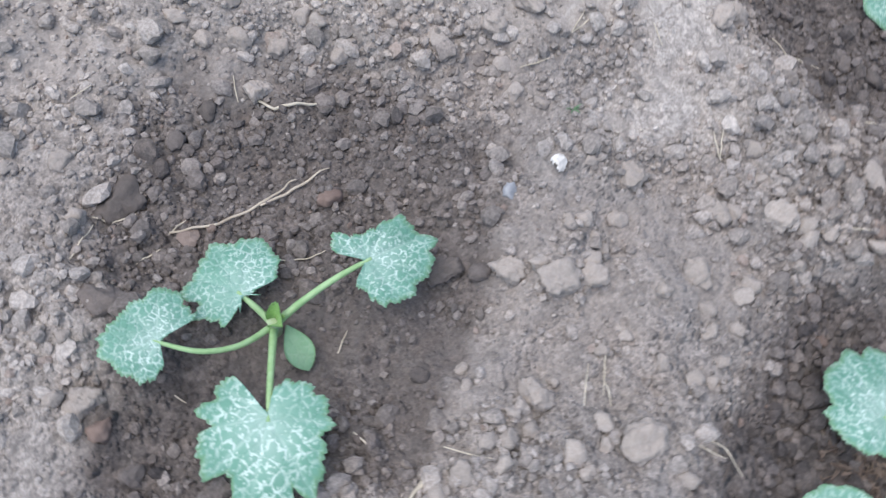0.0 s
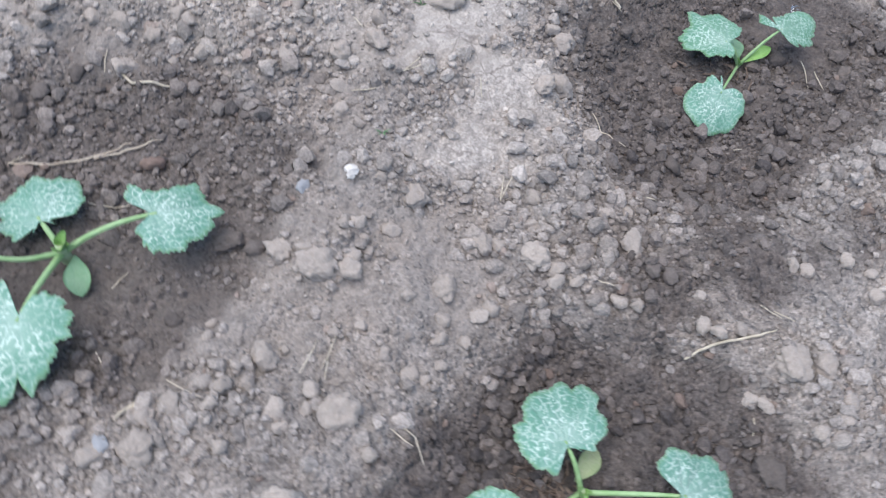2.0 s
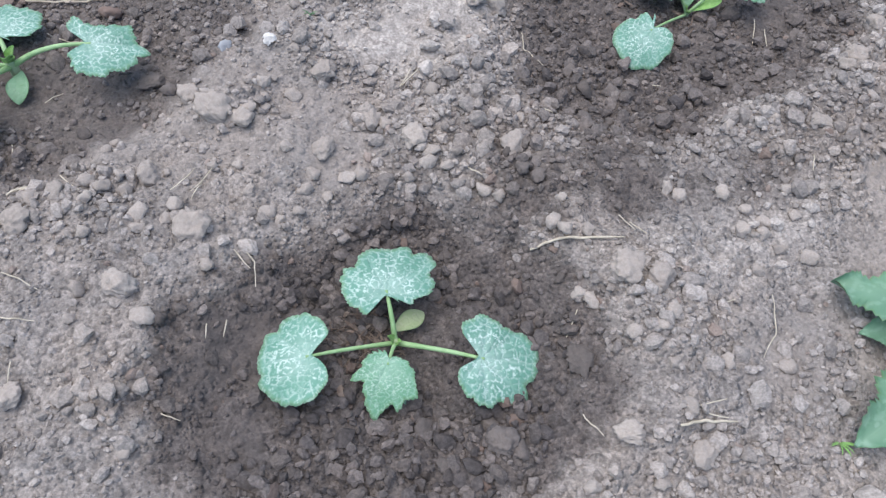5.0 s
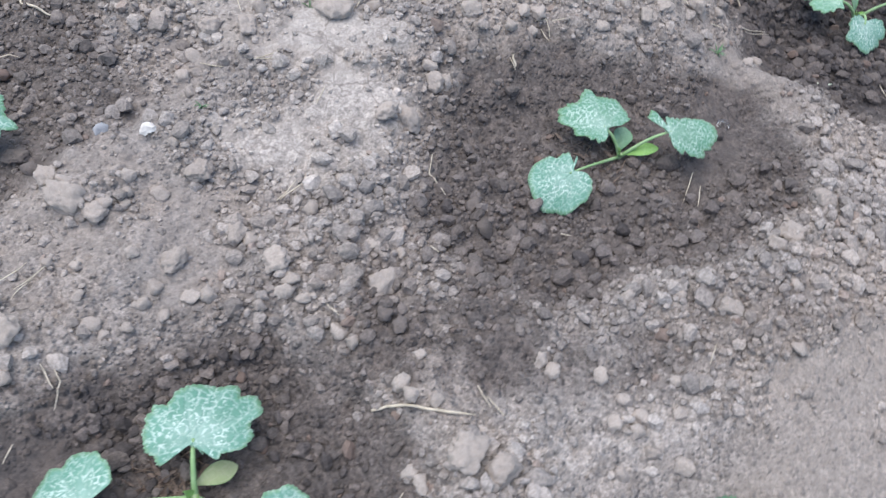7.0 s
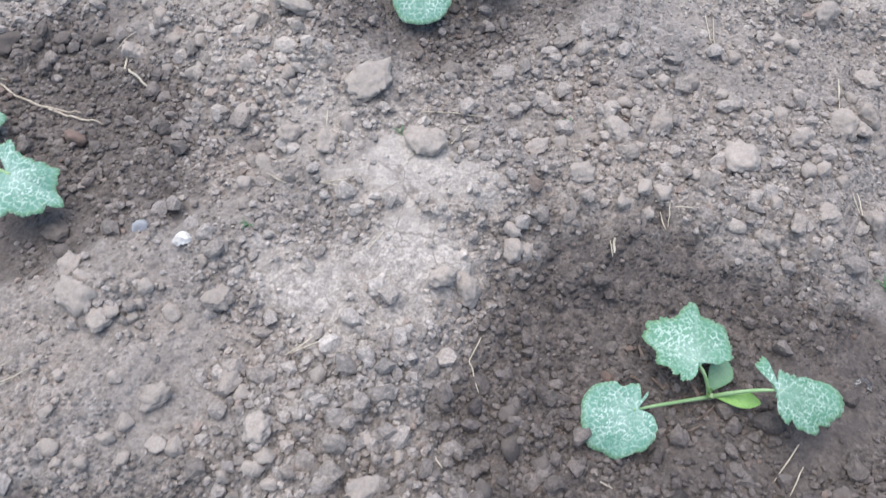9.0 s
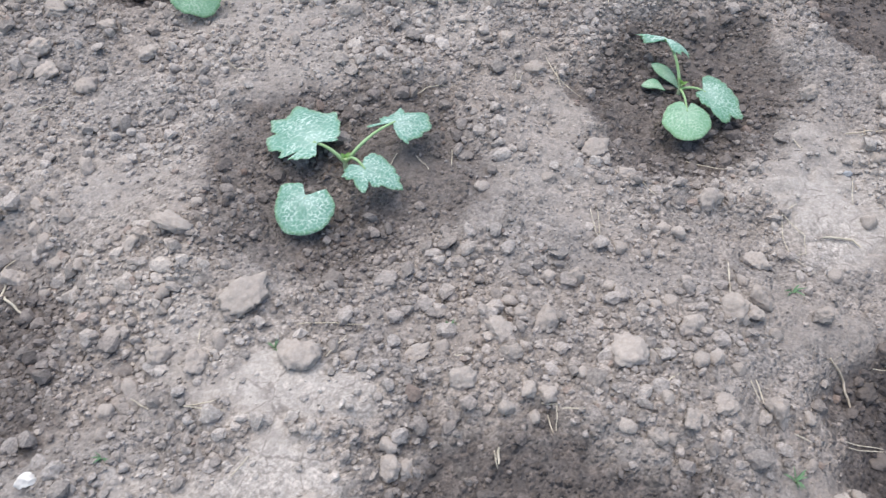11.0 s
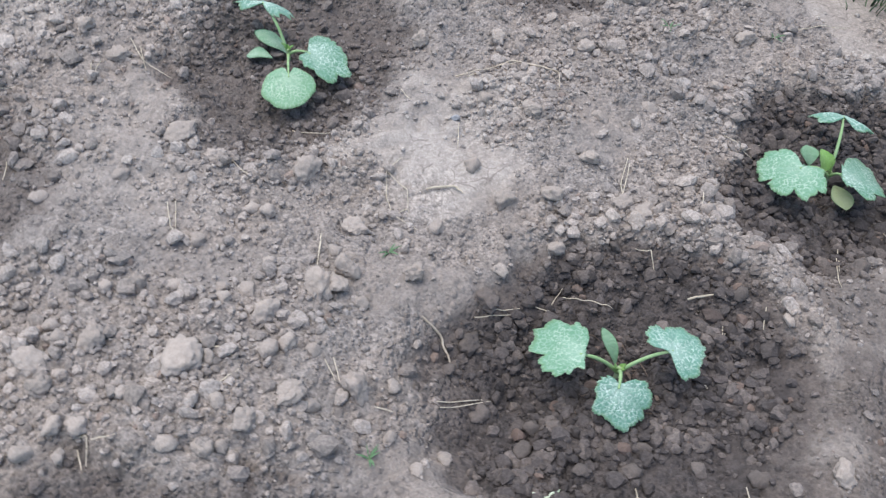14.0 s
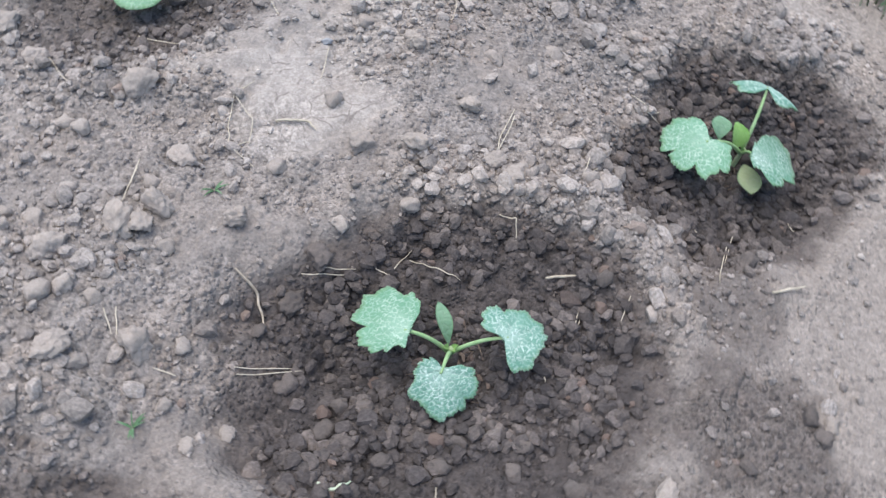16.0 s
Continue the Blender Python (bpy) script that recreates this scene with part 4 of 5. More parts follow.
def stalk(owner, start, joint, radius, rise=0.3, mat=None, name="petiole", bow=(0, 0)):
    """A leaf stalk that arches from the crown to its blade."""
    a, b = Vector(start), Vector(joint)
    d = (b - a).length
    flat = Vector((b.x - a.x, b.y - a.y, 0))
    p = a.lerp(b, 0.33) + Vector((*bow, rise * d * 0.30))
    q = a.lerp(b, 0.68) + Vector((*bow, rise * d * 0.26))
    end = b + flat.normalized() * radius * 1.2 - Vector((0, 0, radius * 0.5))
    me = tube_mesh(name, (a, p, q, end), (radius * 1.25, radius, radius * 0.9, radius * 0.62), 9, 0.05)
    return part(name, me, mat or STEM, owner)


def crown(owner, x, y, z, r, seed, leaves=3):
    """The short stem in the ground and the cluster of young leaves at the growing tip."""
    g = spot(x, y)
    part("stem", tube_mesh("stem", ((x, y, g - 0.012), (x, y, (g + z) / 2), (x, y, z + 0.003)), (r * 1.5, r * 1.35, r * 1.25), 10), STEM_PALE, owner)
    rng = np.random.default_rng(seed)
    for k in range(leaves):
        a = rng.uniform(0, 2 * math.pi) + k * 2.1
        size = r * rng.uniform(4.0, 7.0)
        tip = (x + 0.55 * size * math.cos(a), y + 0.55 * size * math.sin(a), z + size * rng.uniform(0.5, 0.95))
        part("young_leaf", small_leaf("young_leaf", (x + r * 0.6 * math.cos(a), y + r * 0.6 * math.sin(a), z - 0.002), tip, size * 0.55, seed + k, 0.15, 0.5, teeth=0.06), LEAF_YOUNG, owner, "bright green unfolding leaf")


def leaf(owner, start, joint, tip, width, seed, mat, radius, rise=0.3, stalked=True, bow=(0, 0), **shape):
    """A blade on its stalk."""
    if stalked:
        stalk(owner, start, joint, radius, rise, bow=bow)
    else:
        a = Vector(joint) + (Vector(start) - Vector(joint)) * 0.45
        stalk(owner, (a.x, a.y, spot(a.x, a.y) + 0.004), joint, radius, 0.0, STEM_PALE)
    part("leaf", blade_mesh("leaf", joint, tip, width, seed, **shape), mat, owner)


def seed_leaf(owner, base, tip, width, seed, mat=COTYLEDON):
    words = {COTYLEDON: "small rounded seed leaf", SEED_WORN: "yellowing worn seed leaf"}
    part("seed_leaf", oval_mesh("seed_leaf", base, tip, width, seed, 0.18, 0.12, 0.0, 0.0, 0.0012, blunt=1.35), mat, owner, words.get(mat, "small fresh green leaf"))

plant_ob = plant(-1.053, 0.277, "young squash plant with four large silver-mottled leaves in a watered hollow")
top = (-1.050, 0.268, -0.012)
crown(plant_ob, top[0], top[1], -0.004, 0.0052, 3, 5)
leaf(plant_ob, top, (-0.9423, 0.2583, 0.0260), (-0.8671, 0.2485, 0.0200), 0.0943, 11, LEAF_SILVER, 0.0036, fold=(0.28, 0.0), droop=0.06, teeth=0.125, wave=0.02,
     edge=((-143, 2.6), (-130, 3.3), (-116, 3.4), (-113, 4.3), (-99, 5), (-75, 5.5), (-60, 5.9), (-52, 5.5), (-30, 6.9), (-20, 7), (-16, 6.4), (-8, 7.8), (-2, 7.8), (6, 6.1), (17, 6.2), (30, 5.8), (36, 4.8), (87, 2.6), (107, 3.6), (124, 4.2), (143, 3.4), (146, 2.4), (165, 0.4)))
leaf(plant_ob, top, (-1.0612, 0.3078, 0.0080), (-1.0510, 0.3923, 0.0000), 0.0933, 12, LEAF_SILVER, 0.0036, droop=0.06, rise=0.1, teeth=0.125, wave=0.02,
     edge=((-161, 0.4), (-122, 2.2), (-112, 1.1), (-92, 3.7), (-76, 4.6), (-66, 5.6), (-41, 6.6), (-22, 6.5), (-20, 5.8), (-1, 6.9), (9, 6.7), (14, 5.8), (22, 6.2), (31, 5.4), (45, 5.7), (56, 5.9), (66, 5.5), (74, 4.1), (92, 5), (113, 3.5), (132, 3.7), (149, 1.5), (155, 2.2)))
leaf(plant_ob, top, (-1.1482, 0.3050, 0.0300), (-1.1894, 0.3434, 0.0400), 0.0845, 13, LEAF_SILVER, 0.0030, bow=(-0.007, -0.017), droop=0.06, rise=0.15, roll=0.1, teeth=0.125, wave=0.02,
     edge=((-140, 2.4), (-138, 3.6), (-128, 4.2), (-115, 4.1), (-103, 5), (-93, 5.1), (-85, 5.2), (-70, 4.8), (-37, 4.3), (-23, 4.2), (-4, 4.7), (8, 5), (20, 5.1), (32, 4.8), (42, 4.4), (53, 4.3), (67, 4.2), (79, 4), (92, 4.1), (101, 3.5), (115, 2.7), (121, 1.9), (175, 0.4)))
leaf(plant_ob, top, (-1.1052, 0.1845, 0.0260), (-1.1986, 0.1706, 0.0160), 0.1238, 14, LEAF_SILVER, 0.0036, droop=0.06, rise=0.1, roll=1.3, teeth=0.125, wave=0.02,
     edge=((-154, 3.4), (-137, 1.5), (-114, 0.4), (-95, 4.8), (-86, 5.6), (-65, 5.5), (-58, 6.4), (-48, 6.7), (-36, 5.1), (-32, 6.5), (-9, 7.3), (1, 7.3), (15, 6.1), (26, 8.3), (44, 9.3), (64, 8.6), (66, 6.7), (77, 8.4), (107, 6), (115, 5.2), (129, 5.9), (152, 5.2), (162, 4.4), (170, 5)))
seed_leaf(plant_ob, (-1.040, 0.262, -0.016), (-1.047, 0.212, -0.026), 0.030, 15)

plant_ob = plant(-0.621, -0.226, "young squash plant with three silver-mottled leaves spread in a watered hollow")
top = (-0.621, -0.228, -0.020)
crown(plant_ob, top[0], top[1], -0.016, 0.0030, 23)
leaf(plant_ob, top, (-0.6219, -0.1770, 0.0160), (-0.5887, -0.1031, 0.0020), 0.1108, 21, LEAF_SILVER, 0.0030, droop=0.06, roll=2.3, teeth=0.09, wave=0.02,
     edge=((-159, 0.4), (-117, 2.3), (-115, 1.2), (-105, 3.1), (-89, 3.6), (-70, 5.6), (-61, 6.2), (-44, 6.4), (-41, 7.8), (-33, 8.4), (-26, 8.5), (-20, 8.2), (-15, 7.4), (-10, 8.1), (0, 7.6), (23, 6.9), (37, 6.7), (47, 6.2), (52, 5.4), (71, 6), (82, 5.8), (106, 5.2), (121, 4.7), (154, 3.9), (157, 1.7)))
leaf(plant_ob, top, (-0.7246, -0.2356, 0.0140), (-0.7918, -0.2240, -0.0120), 0.1034, 22, LEAF_SILVER, 0.0026, droop=0.06, rise=0.05, teeth=0.05, wave=0.02,
     edge=((-160, 0.4), (-138, 2), (-136, 3.1), (-130, 3.6), (-112, 4.3), (-84, 5.5), (-60, 6.2), (-51, 6.1), (-42, 5.6), (-35, 6.5), (-26, 6.7), (4, 6.6), (14, 6.1), (18, 6.7), (28, 6.6), (52, 6.2), (63, 5.9), (75, 5.6), (95, 5.1), (108, 4.6), (122, 4), (136, 3.2), (144, 2.4), (156, 1.2)))
leaf(plant_ob, top, (-0.5328, -0.2802, 0.0200), (-0.4575, -0.2986, -0.0020), 0.1089, 23, LEAF_SILVER, 0.0030, droop=0.06, fold=(0.15, -0.05), rise=0.05, roll=0.8, teeth=0.07, wave=0.02,
     edge=((-151, 2.8), (-141, 3.6), (-127, 4.3), (-112, 4.7), (-95, 5.2), (-76, 5.7), (-62, 5.3), (-53, 6.3), (-43, 6.7), (-31, 7.3), (-23, 6.4), (-15, 7), (-3, 7.4), (9, 7.8), (19, 7.5), (29, 7), (37, 6.2), (50, 5.1), (82, 5.1), (96, 5), (112, 4.6), (128, 4.2), (136, 3.2), (156, 0.4)))
leaf(plant_ob, top, (-0.6375, -0.2602, 0.0100), (-0.6775, -0.3143, -0.0100), 0.0730, 24, LEAF_SOFT, 0.0024, droop=0.06, roll=-0.1, teeth=0.125, wave=0.02,
     edge=((-174, 0.4), (-140, 1.3), (-97, 2.1), (-74, 2.8), (-57, 3.2), (-48, 4.2), (-40, 4.6), (-32, 3.6), (-19, 4.4), (-10, 4.6), (-6, 5.5), (9, 6.7), (15, 6), (25, 4.7), (30, 5), (33, 5.8), (38, 5.3), (48, 4.8), (63, 5.2), (70, 4.6), (89, 3.2), (105, 2.6), (122, 1.8), (153, 1)))
seed_leaf(plant_ob, (-0.622, -0.215, -0.018), (-0.578, -0.196, -0.022), 0.026, 25, SEED_WORN)
seed_leaf(plant_ob, (-0.628, -0.246, -0.014), (-0.622, -0.306, -0.022), 0.028, 26, LEAF_PLAIN)

plant_ob = plant(-0.040, 0.230, "young squash plant with three silver-mottled leaves in a wide watered hollow")
top = (-0.046, 0.224, -0.016)
crown(plant_ob, top[0], top[1], -0.012, 0.0028, 33, 2)
leaf(plant_ob, top, (-0.0777, 0.2452, 0.0280), (-0.1301, 0.3097, 0.0200), 0.0959, 31, LEAF, 0.0024, droop=0.06, teeth=0.125, wave=0.02,
     edge=((-163, 0.4), (-123, 2.2), (-117, 3.3), (-108, 4.2), (-89, 5.1), (-74, 5.9), (-65, 6.4), (-54, 6.7), (-40, 6.3), (-38, 7.8), (-31, 8.4), (-22, 7.3), (-13, 6.2), (2, 6.6), (17, 7.1), (29, 6.9), (39, 5.9), (50, 4.7), (67, 4.7), (81, 3.5), (116, 3.1), (137, 2)))
leaf(plant_ob, top, (-0.1400, 0.1713, 0.0200), (-0.1833, 0.1256, -0.0060), 0.0860, 32, LEAF_SILVER, 0.0022, droop=0.06, rise=0.02, roll=-0.1, teeth=0.04, wave=0.02,
     edge=((-169, 1.9), (-160, 2.5), (-156, 1.3), (-138, 2.7), (-117, 2.9), (-96, 2.9), (-92, 3.8), (-78, 4.5), (-66, 5.3), (-55, 5.9), (-41, 6.1), (-24, 6.3), (-8, 6.8), (2, 6.9), (10, 6.4), (27, 6.1), (39, 5.5), (53, 4.7), (62, 4.6), (75, 4.1), (90, 3.5), (105, 2.9), (125, 1.8), (164, 0.4)))
leaf(plant_ob, top, (0.0130, 0.2309, 0.0380), (0.0543, 0.2004, 0.0300), 0.0849, 33, LEAF, 0.0024, droop=0.06, fold=(0.15, 0.0), roll=1.3, teeth=0.125, wave=0.02,
     edge=((-178, 3.6), (-174, 2.2), (-133, 0.4), (-53, 2), (-42, 3.1), (-29, 3.9), (-19, 3.4), (-17, 4.5), (-7, 5.5), (4, 6.2), (11, 6.1), (15, 6.9), (21, 6.8), (32, 7.6), (43, 7.8), (51, 7.3), (58, 6.2), (67, 4.7), (88, 2.6), (135, 2.1), (147, 1), (155, 3), (163, 3.9)))
seed_leaf(plant_ob, (-0.050, 0.228, -0.010), (-0.030, 0.272, -0.006), 0.030, 34)
seed_leaf(plant_ob, (-0.040, 0.222, -0.008), (0.006, 0.222, 0.008), 0.022, 35, LEAF_YOUNG)

plant_ob = plant(-0.497, 0.808, "young squash plant with four silver-mottled leaves in a round watered hollow")
top = (-0.496, 0.798, 0.060)
crown(plant_ob, top[0], top[1], 0.064, 0.0030, 43)
leaf(plant_ob, top, (-0.5450, 0.8057, 0.0850), (-0.64, 0.818, 0.07), 0.1200, 41, LEAF_SILVER, 0.0030, droop=0.06, teeth=0.11, wave=0.02,
     edge=((-166, 2.8), (-142, 3.7), (-115, 5), (-83, 10), (-74, 9.6), (-61, 10.5), (-53, 12.2), (-46, 12.2), (-38, 10.6), (-33, 10.6), (-27, 12.5), (-15, 9.9), (-11, 7.9), (-5, 9), (9, 8.3), (24, 7.2), (28, 5.8), (50, 5.7), (56, 3.2), (63, 5.2), (107, 3.9), (118, 3.1), (156, 0.4)))
leaf(plant_ob, top, (-0.5321, 0.7082, 0.0600), (-0.5087, 0.6506, 0.0400), 0.0894, 42, LEAF_SILVER, 0.0020, droop=0.06, rise=0.0, stalked=False, roll=1.9, teeth=0.03, wave=0.02,
     edge=((-178, 1.4), (-175, 2.4), (-145, 3.3), (-126, 4.2), (-106, 4.1), (-81, 4.6), (-66, 5.1), (-52, 5.6), (-38, 6.1), (-25, 6.3), (-10, 6.2), (6, 5.9), (20, 5.7), (33, 5.3), (51, 4.9), (64, 4.7), (82, 4), (97, 3.4), (109, 3.2), (144, 0.4)))
leaf(plant_ob, top, (-0.4380, 0.8788, 0.0900), (-0.3988, 0.9349, 0.0860), 0.0755, 43, LEAF_SILVER, 0.0028, droop=0.06, fold=(-0.05, -0.2), teeth=0.125, wave=0.02,
     edge=((-173, 0.4), (-130, 1.5), (-118, 2.8), (-109, 4), (-102, 4.4), (-85, 4), (-73, 4.5), (-58, 4.9), (-39, 5.9), (-20, 6.4), (-4, 6.6), (14, 3.5), (36, 5.6), (39, 3.6), (73, 1.8), (115, 2.3), (145, 2.1), (149, 4.1), (158, 3.9)))
leaf(plant_ob, top, (-0.4585, 0.7715, 0.0800), (-0.3943, 0.7659, 0.0660), 0.0807, 44, LEAF_SILVER, 0.0024, droop=0.06, rise=0.8, teeth=0.125, wave=0.02,
     edge=((-169, 2.1), (-133, 3.4), (-117, 3.8), (-100, 3.1), (-85, 4.1), (-70, 4.9), (-61, 3.8), (-53, 2.8), (-51, 3.9), (-29, 4.1), (-15, 5.5), (-3, 6.6), (10, 5.7), (27, 5.1), (46, 4.5), (65, 4.2), (83, 4), (103, 2.6), (119, 1.2), (155, 0.4)))

plant_ob = plant(0.040, 1.190, "young squash plant with one pale round leaf in a watered hollow")
top = (0.037, 1.176, 0.036)
crown(plant_ob, top[0], top[1], 0.042, 0.0028, 53)
leaf(plant_ob, top, (-0.0040, 1.2368, 0.0980), (0.0067, 1.2669, 0.0920), 0.1098, 51, LEAF_SILVER, 0.0026, lobes=0.15, droop=0.28, rise=0.5, roll=2.1)
leaf(plant_ob, top, (0.0752, 1.1521, 0.0550), (0.1338, 1.1156, 0.0480), 0.0931, 52, LEAF, 0.0024, droop=0.06, teeth=0.125, wave=0.02,
     edge=((-174, 0.4), (-116, 1.9), (-81, 2.7), (-61, 3.8), (-44, 4.3), (-41, 5.7), (-35, 6.1), (-27, 7.4), (-21, 7.4), (-10, 6.8), (-6, 7.7), (2, 8.1), (7, 7.6), (20, 6.7), (40, 6.2), (59, 5.9), (81, 5.9), (100, 6.4), (113, 5.8), (125, 4.2), (127, 2.3)))
leaf(plant_ob, top, (0.0445, 1.0947, 0.0480), (0.0531, 1.0314, 0.0360), 0.0899, 53, LEAF_PLAIN, 0.0022, droop=0.06, rise=0.2, roll=-2.4, teeth=0.03, wave=0.02,
     edge=((-166, 1.9), (-145, 2.4), (-107, 3.1), (-83, 4), (-59, 5.4), (-48, 5.9), (-34, 6.1), (-24, 6.5), (-12, 6.8), (5, 6.4), (19, 6.2), (36, 5.5), (57, 5), (79, 4.2), (92, 3.6), (118, 2.6), (153, 2.2), (173, 0.4)))
seed_leaf(plant_ob, (0.034, 1.186, 0.030), (-0.022, 1.214, 0.056), 0.036, 54, LEAF_PLAIN)
seed_leaf(plant_ob, (0.010, 1.170, 0.034), (-0.034, 1.172, 0.036), 0.032, 55, LEAF_PLAIN)

plant_ob = plant(0.508, 0.572, "young squash plant with three mottled leaves in a dark watered hollow")
top = (0.506, 0.572, -0.050)
crown(plant_ob, top[0], top[1], -0.042, 0.0028, 63)
leaf(plant_ob, top, (0.4511, 0.5763, -0.0100), (0.3893, 0.5950, -0.0200), 0.0839, 61, LEAF_SOFT, 0.0028, droop=0.06, teeth=0.125, wave=0.02,
     edge=((-153, 0.4), (-102, 2.9), (-95, 4), (-87, 4.4), (-78, 5.7), (-68, 5.1), (-53, 7.1), (-44, 7.4), (-35, 6.8), (-30, 7.6), (-20, 7), (-2, 7), (4, 6.2), (10, 4.8), (15, 5.5), (31, 5.7), (56, 4.5), (59, 3.7), (70, 3.5), (73, 2.4), (101, 2.2), (110, 1.4)))
leaf(plant_ob, top, (0.5625, 0.5673, 0.0060), (0.6103, 0.5533, 0.0000), 0.0770, 62, LEAF_SILVER, 0.0026, droop=0.06, fold=(0.0, -0.05), teeth=0.125, wave=0.02,
     edge=((-178, 2.7), (-176, 1.7), (-127, 0.4), (-75, 2), (-71, 3.1), (-63, 3.9), (-45, 4.3), (-30, 4.3), (-14, 4.1), (-1, 4.2), (20, 4.9), (34, 5.1), (47, 5), (60, 4.5), (72, 4.8), (89, 4.1), (106, 3.4), (120, 4), (137, 4.1), (155, 3.7), (161, 3.2)))
leaf(plant_ob, top, (0.4930, 0.5333, -0.0220), (0.4979, 0.4828, -0.0480), 0.0712, 63, LEAF_SILVER, 0.0026, droop=0.06, rise=0.8, roll=3.3, teeth=0.125, wave=0.02,
     edge=((-150, 1.6), (-122, 2.4), (-108, 2.7), (-89, 3.1), (-71, 3.3), (-61, 4.1), (-49, 4.8), (-39, 4.2), (-37, 3.8), (-35, 4.3), (-12, 5.3), (-3, 5.6), (13, 5.1), (17, 4.7), (27, 5.2), (36, 4.6), (38, 4), (49, 4.8), (61, 4.6), (77, 4.1), (90, 3.7), (105, 2.5), (110, 1.5), (163, 0.4)))
seed_leaf(plant_ob, (0.504, 0.580, -0.045), (0.487, 0.618, -0.012), 0.019, 64, COTYLEDON)

plant_ob = plant(0.950, 0.940, "young squash plant with a tall arched leaf in a watered hollow")
top = (0.945, 0.936, -0.034)
crown(plant_ob, top[0], top[1], -0.026, 0.0028, 73)
leaf(plant_ob, top, (0.8690, 0.9088, 0.0120), (0.8118, 0.8941, -0.0100), 0.0961, 71, LEAF_SOFT, 0.0026, droop=0.06, teeth=0.125, wave=0.02,
     edge=((-156, 0.4), (-112, 1.4), (-109, 2.6), (-99, 4.2), (-80, 5.3), (-68, 6.1), (-53, 6.5), (-40, 6.8), (-10, 6.4), (-8, 4.5), (-2, 5.9), (4, 5.6), (16, 6.2), (28, 6.2), (38, 5.6), (43, 4.4), (49, 5.6), (59, 6.2), (70, 6), (82, 5.2), (89, 5.8), (101, 5.2), (133, 3.2), (145, 2.2), (160, 1.2)))
leaf(plant_ob, top, (0.9344, 0.8904, 0.0080), (1.0126, 0.8797, -0.0040), 0.0856, 72, LEAF, 0.0024, droop=0.06, teeth=0.125, wave=0.02,
     edge=((-112, 1.3), (-91, 2), (-67, 2.2), (-61, 3.7), (-56, 4.9), (-47, 5.5), (-32, 5.8), (-29, 5), (-20, 6.8), (-2, 7.1), (19, 8.1), (32, 8.9), (40, 9.1), (47, 9.2), (56, 8.8), (65, 6.6), (75, 3.1), (77, 4.1), (154, 0.4)))
leaf(plant_ob, top, (0.9684, 1.0030, 0.0400), (0.9783, 1.0318, 0.0340), 0.1042, 73, LEAF_SILVER, 0.0026, lobes=0.15, droop=0.28, rise=0.35, roll=4.3)
seed_leaf(plant_ob, (0.8977, 0.9303, -0.0040), (0.8951, 0.9592, 0.0160), 0.032, 74, COTYLEDON)
part("young_leaf", small_leaf("young_leaf", (0.9348, 0.9338, -0.0200), (0.9268, 0.9611, 0.0060), 0.028, 76, 0.15, 0.25, teeth=0.10), LEAF_YOUNG, plant_ob, "bright green toothed young leaf")
seed_leaf(plant_ob, (0.9412, 0.9091, -0.0300), (0.9422, 0.8552, -0.0340), 0.038, 75, SEED_WORN)

plant_ob = plant(0.528, 1.490, "tiny squash seedling with two seed leaves in a watered hollow", group="squash seedlings")
top = (0.5269, 1.4916, 0.0500)
crown(plant_ob, top[0], top[1], 0.050, 0.0016, 83, 1)
seed_leaf(plant_ob, (0.5268, 1.4845, 0.0520), (0.4899, 1.4474, 0.0560), 0.034, 81, COTYLEDON)
seed_leaf(plant_ob, (0.5244, 1.4843, 0.0520), (0.5563, 1.5115, 0.0580), 0.032, 82, COTYLEDON)

plant_ob = plant(-0.981, 1.331, "young squash plant with pale leaves at the far end")
top = (-0.9721, 1.3205, 0.0720)
crown(plant_ob, top[0], top[1], 0.0760, 0.0030, 93)
leaf(plant_ob, top, (-0.8887, 1.1545, 0.1120), (-0.8828, 1.1302, 0.0920), 0.0950, 91, LEAF_PLAIN, 0.0028, droop=0.06, rise=0.2, roll=1.5, teeth=0.04, wave=0.02,
     edge=((-161, 1.2), (-154, 2.5), (-137, 3.6), (-115, 4.3), (-97, 4.6), (-80, 4.3), (-65, 5.1), (-44, 5.3), (-20, 5.3), (1, 5.4), (20, 6.1), (36, 6.1), (51, 5.8), (68, 5.5), (85, 4.9), (104, 4), (119, 3), (126, 1.8), (163, 0.4)))
leaf(plant_ob, top, (-0.9588, 1.2591, 0.1180), (-1.0472, 1.2812, 0.1000), 0.0509, 92, LEAF_PLAIN, 0.0026, lobes=0.15, droop=0.20, roll=0.4)
leaf(plant_ob, top, (-0.9249, 1.3017, 0.1200), (-0.8768, 1.3823, 0.1000), 0.0999, 93, LEAF_PLAIN, 0.0026, lobes=0.14, droop=0.16, roll=16.8)
leaf(plant_ob, top, (-0.9776, 1.3169, 0.1500), (-1.1030, 1.4394, 0.1300), 0.0900, 94, LEAF_PLAIN, 0.0026, lobes=0.14, droop=0.16)


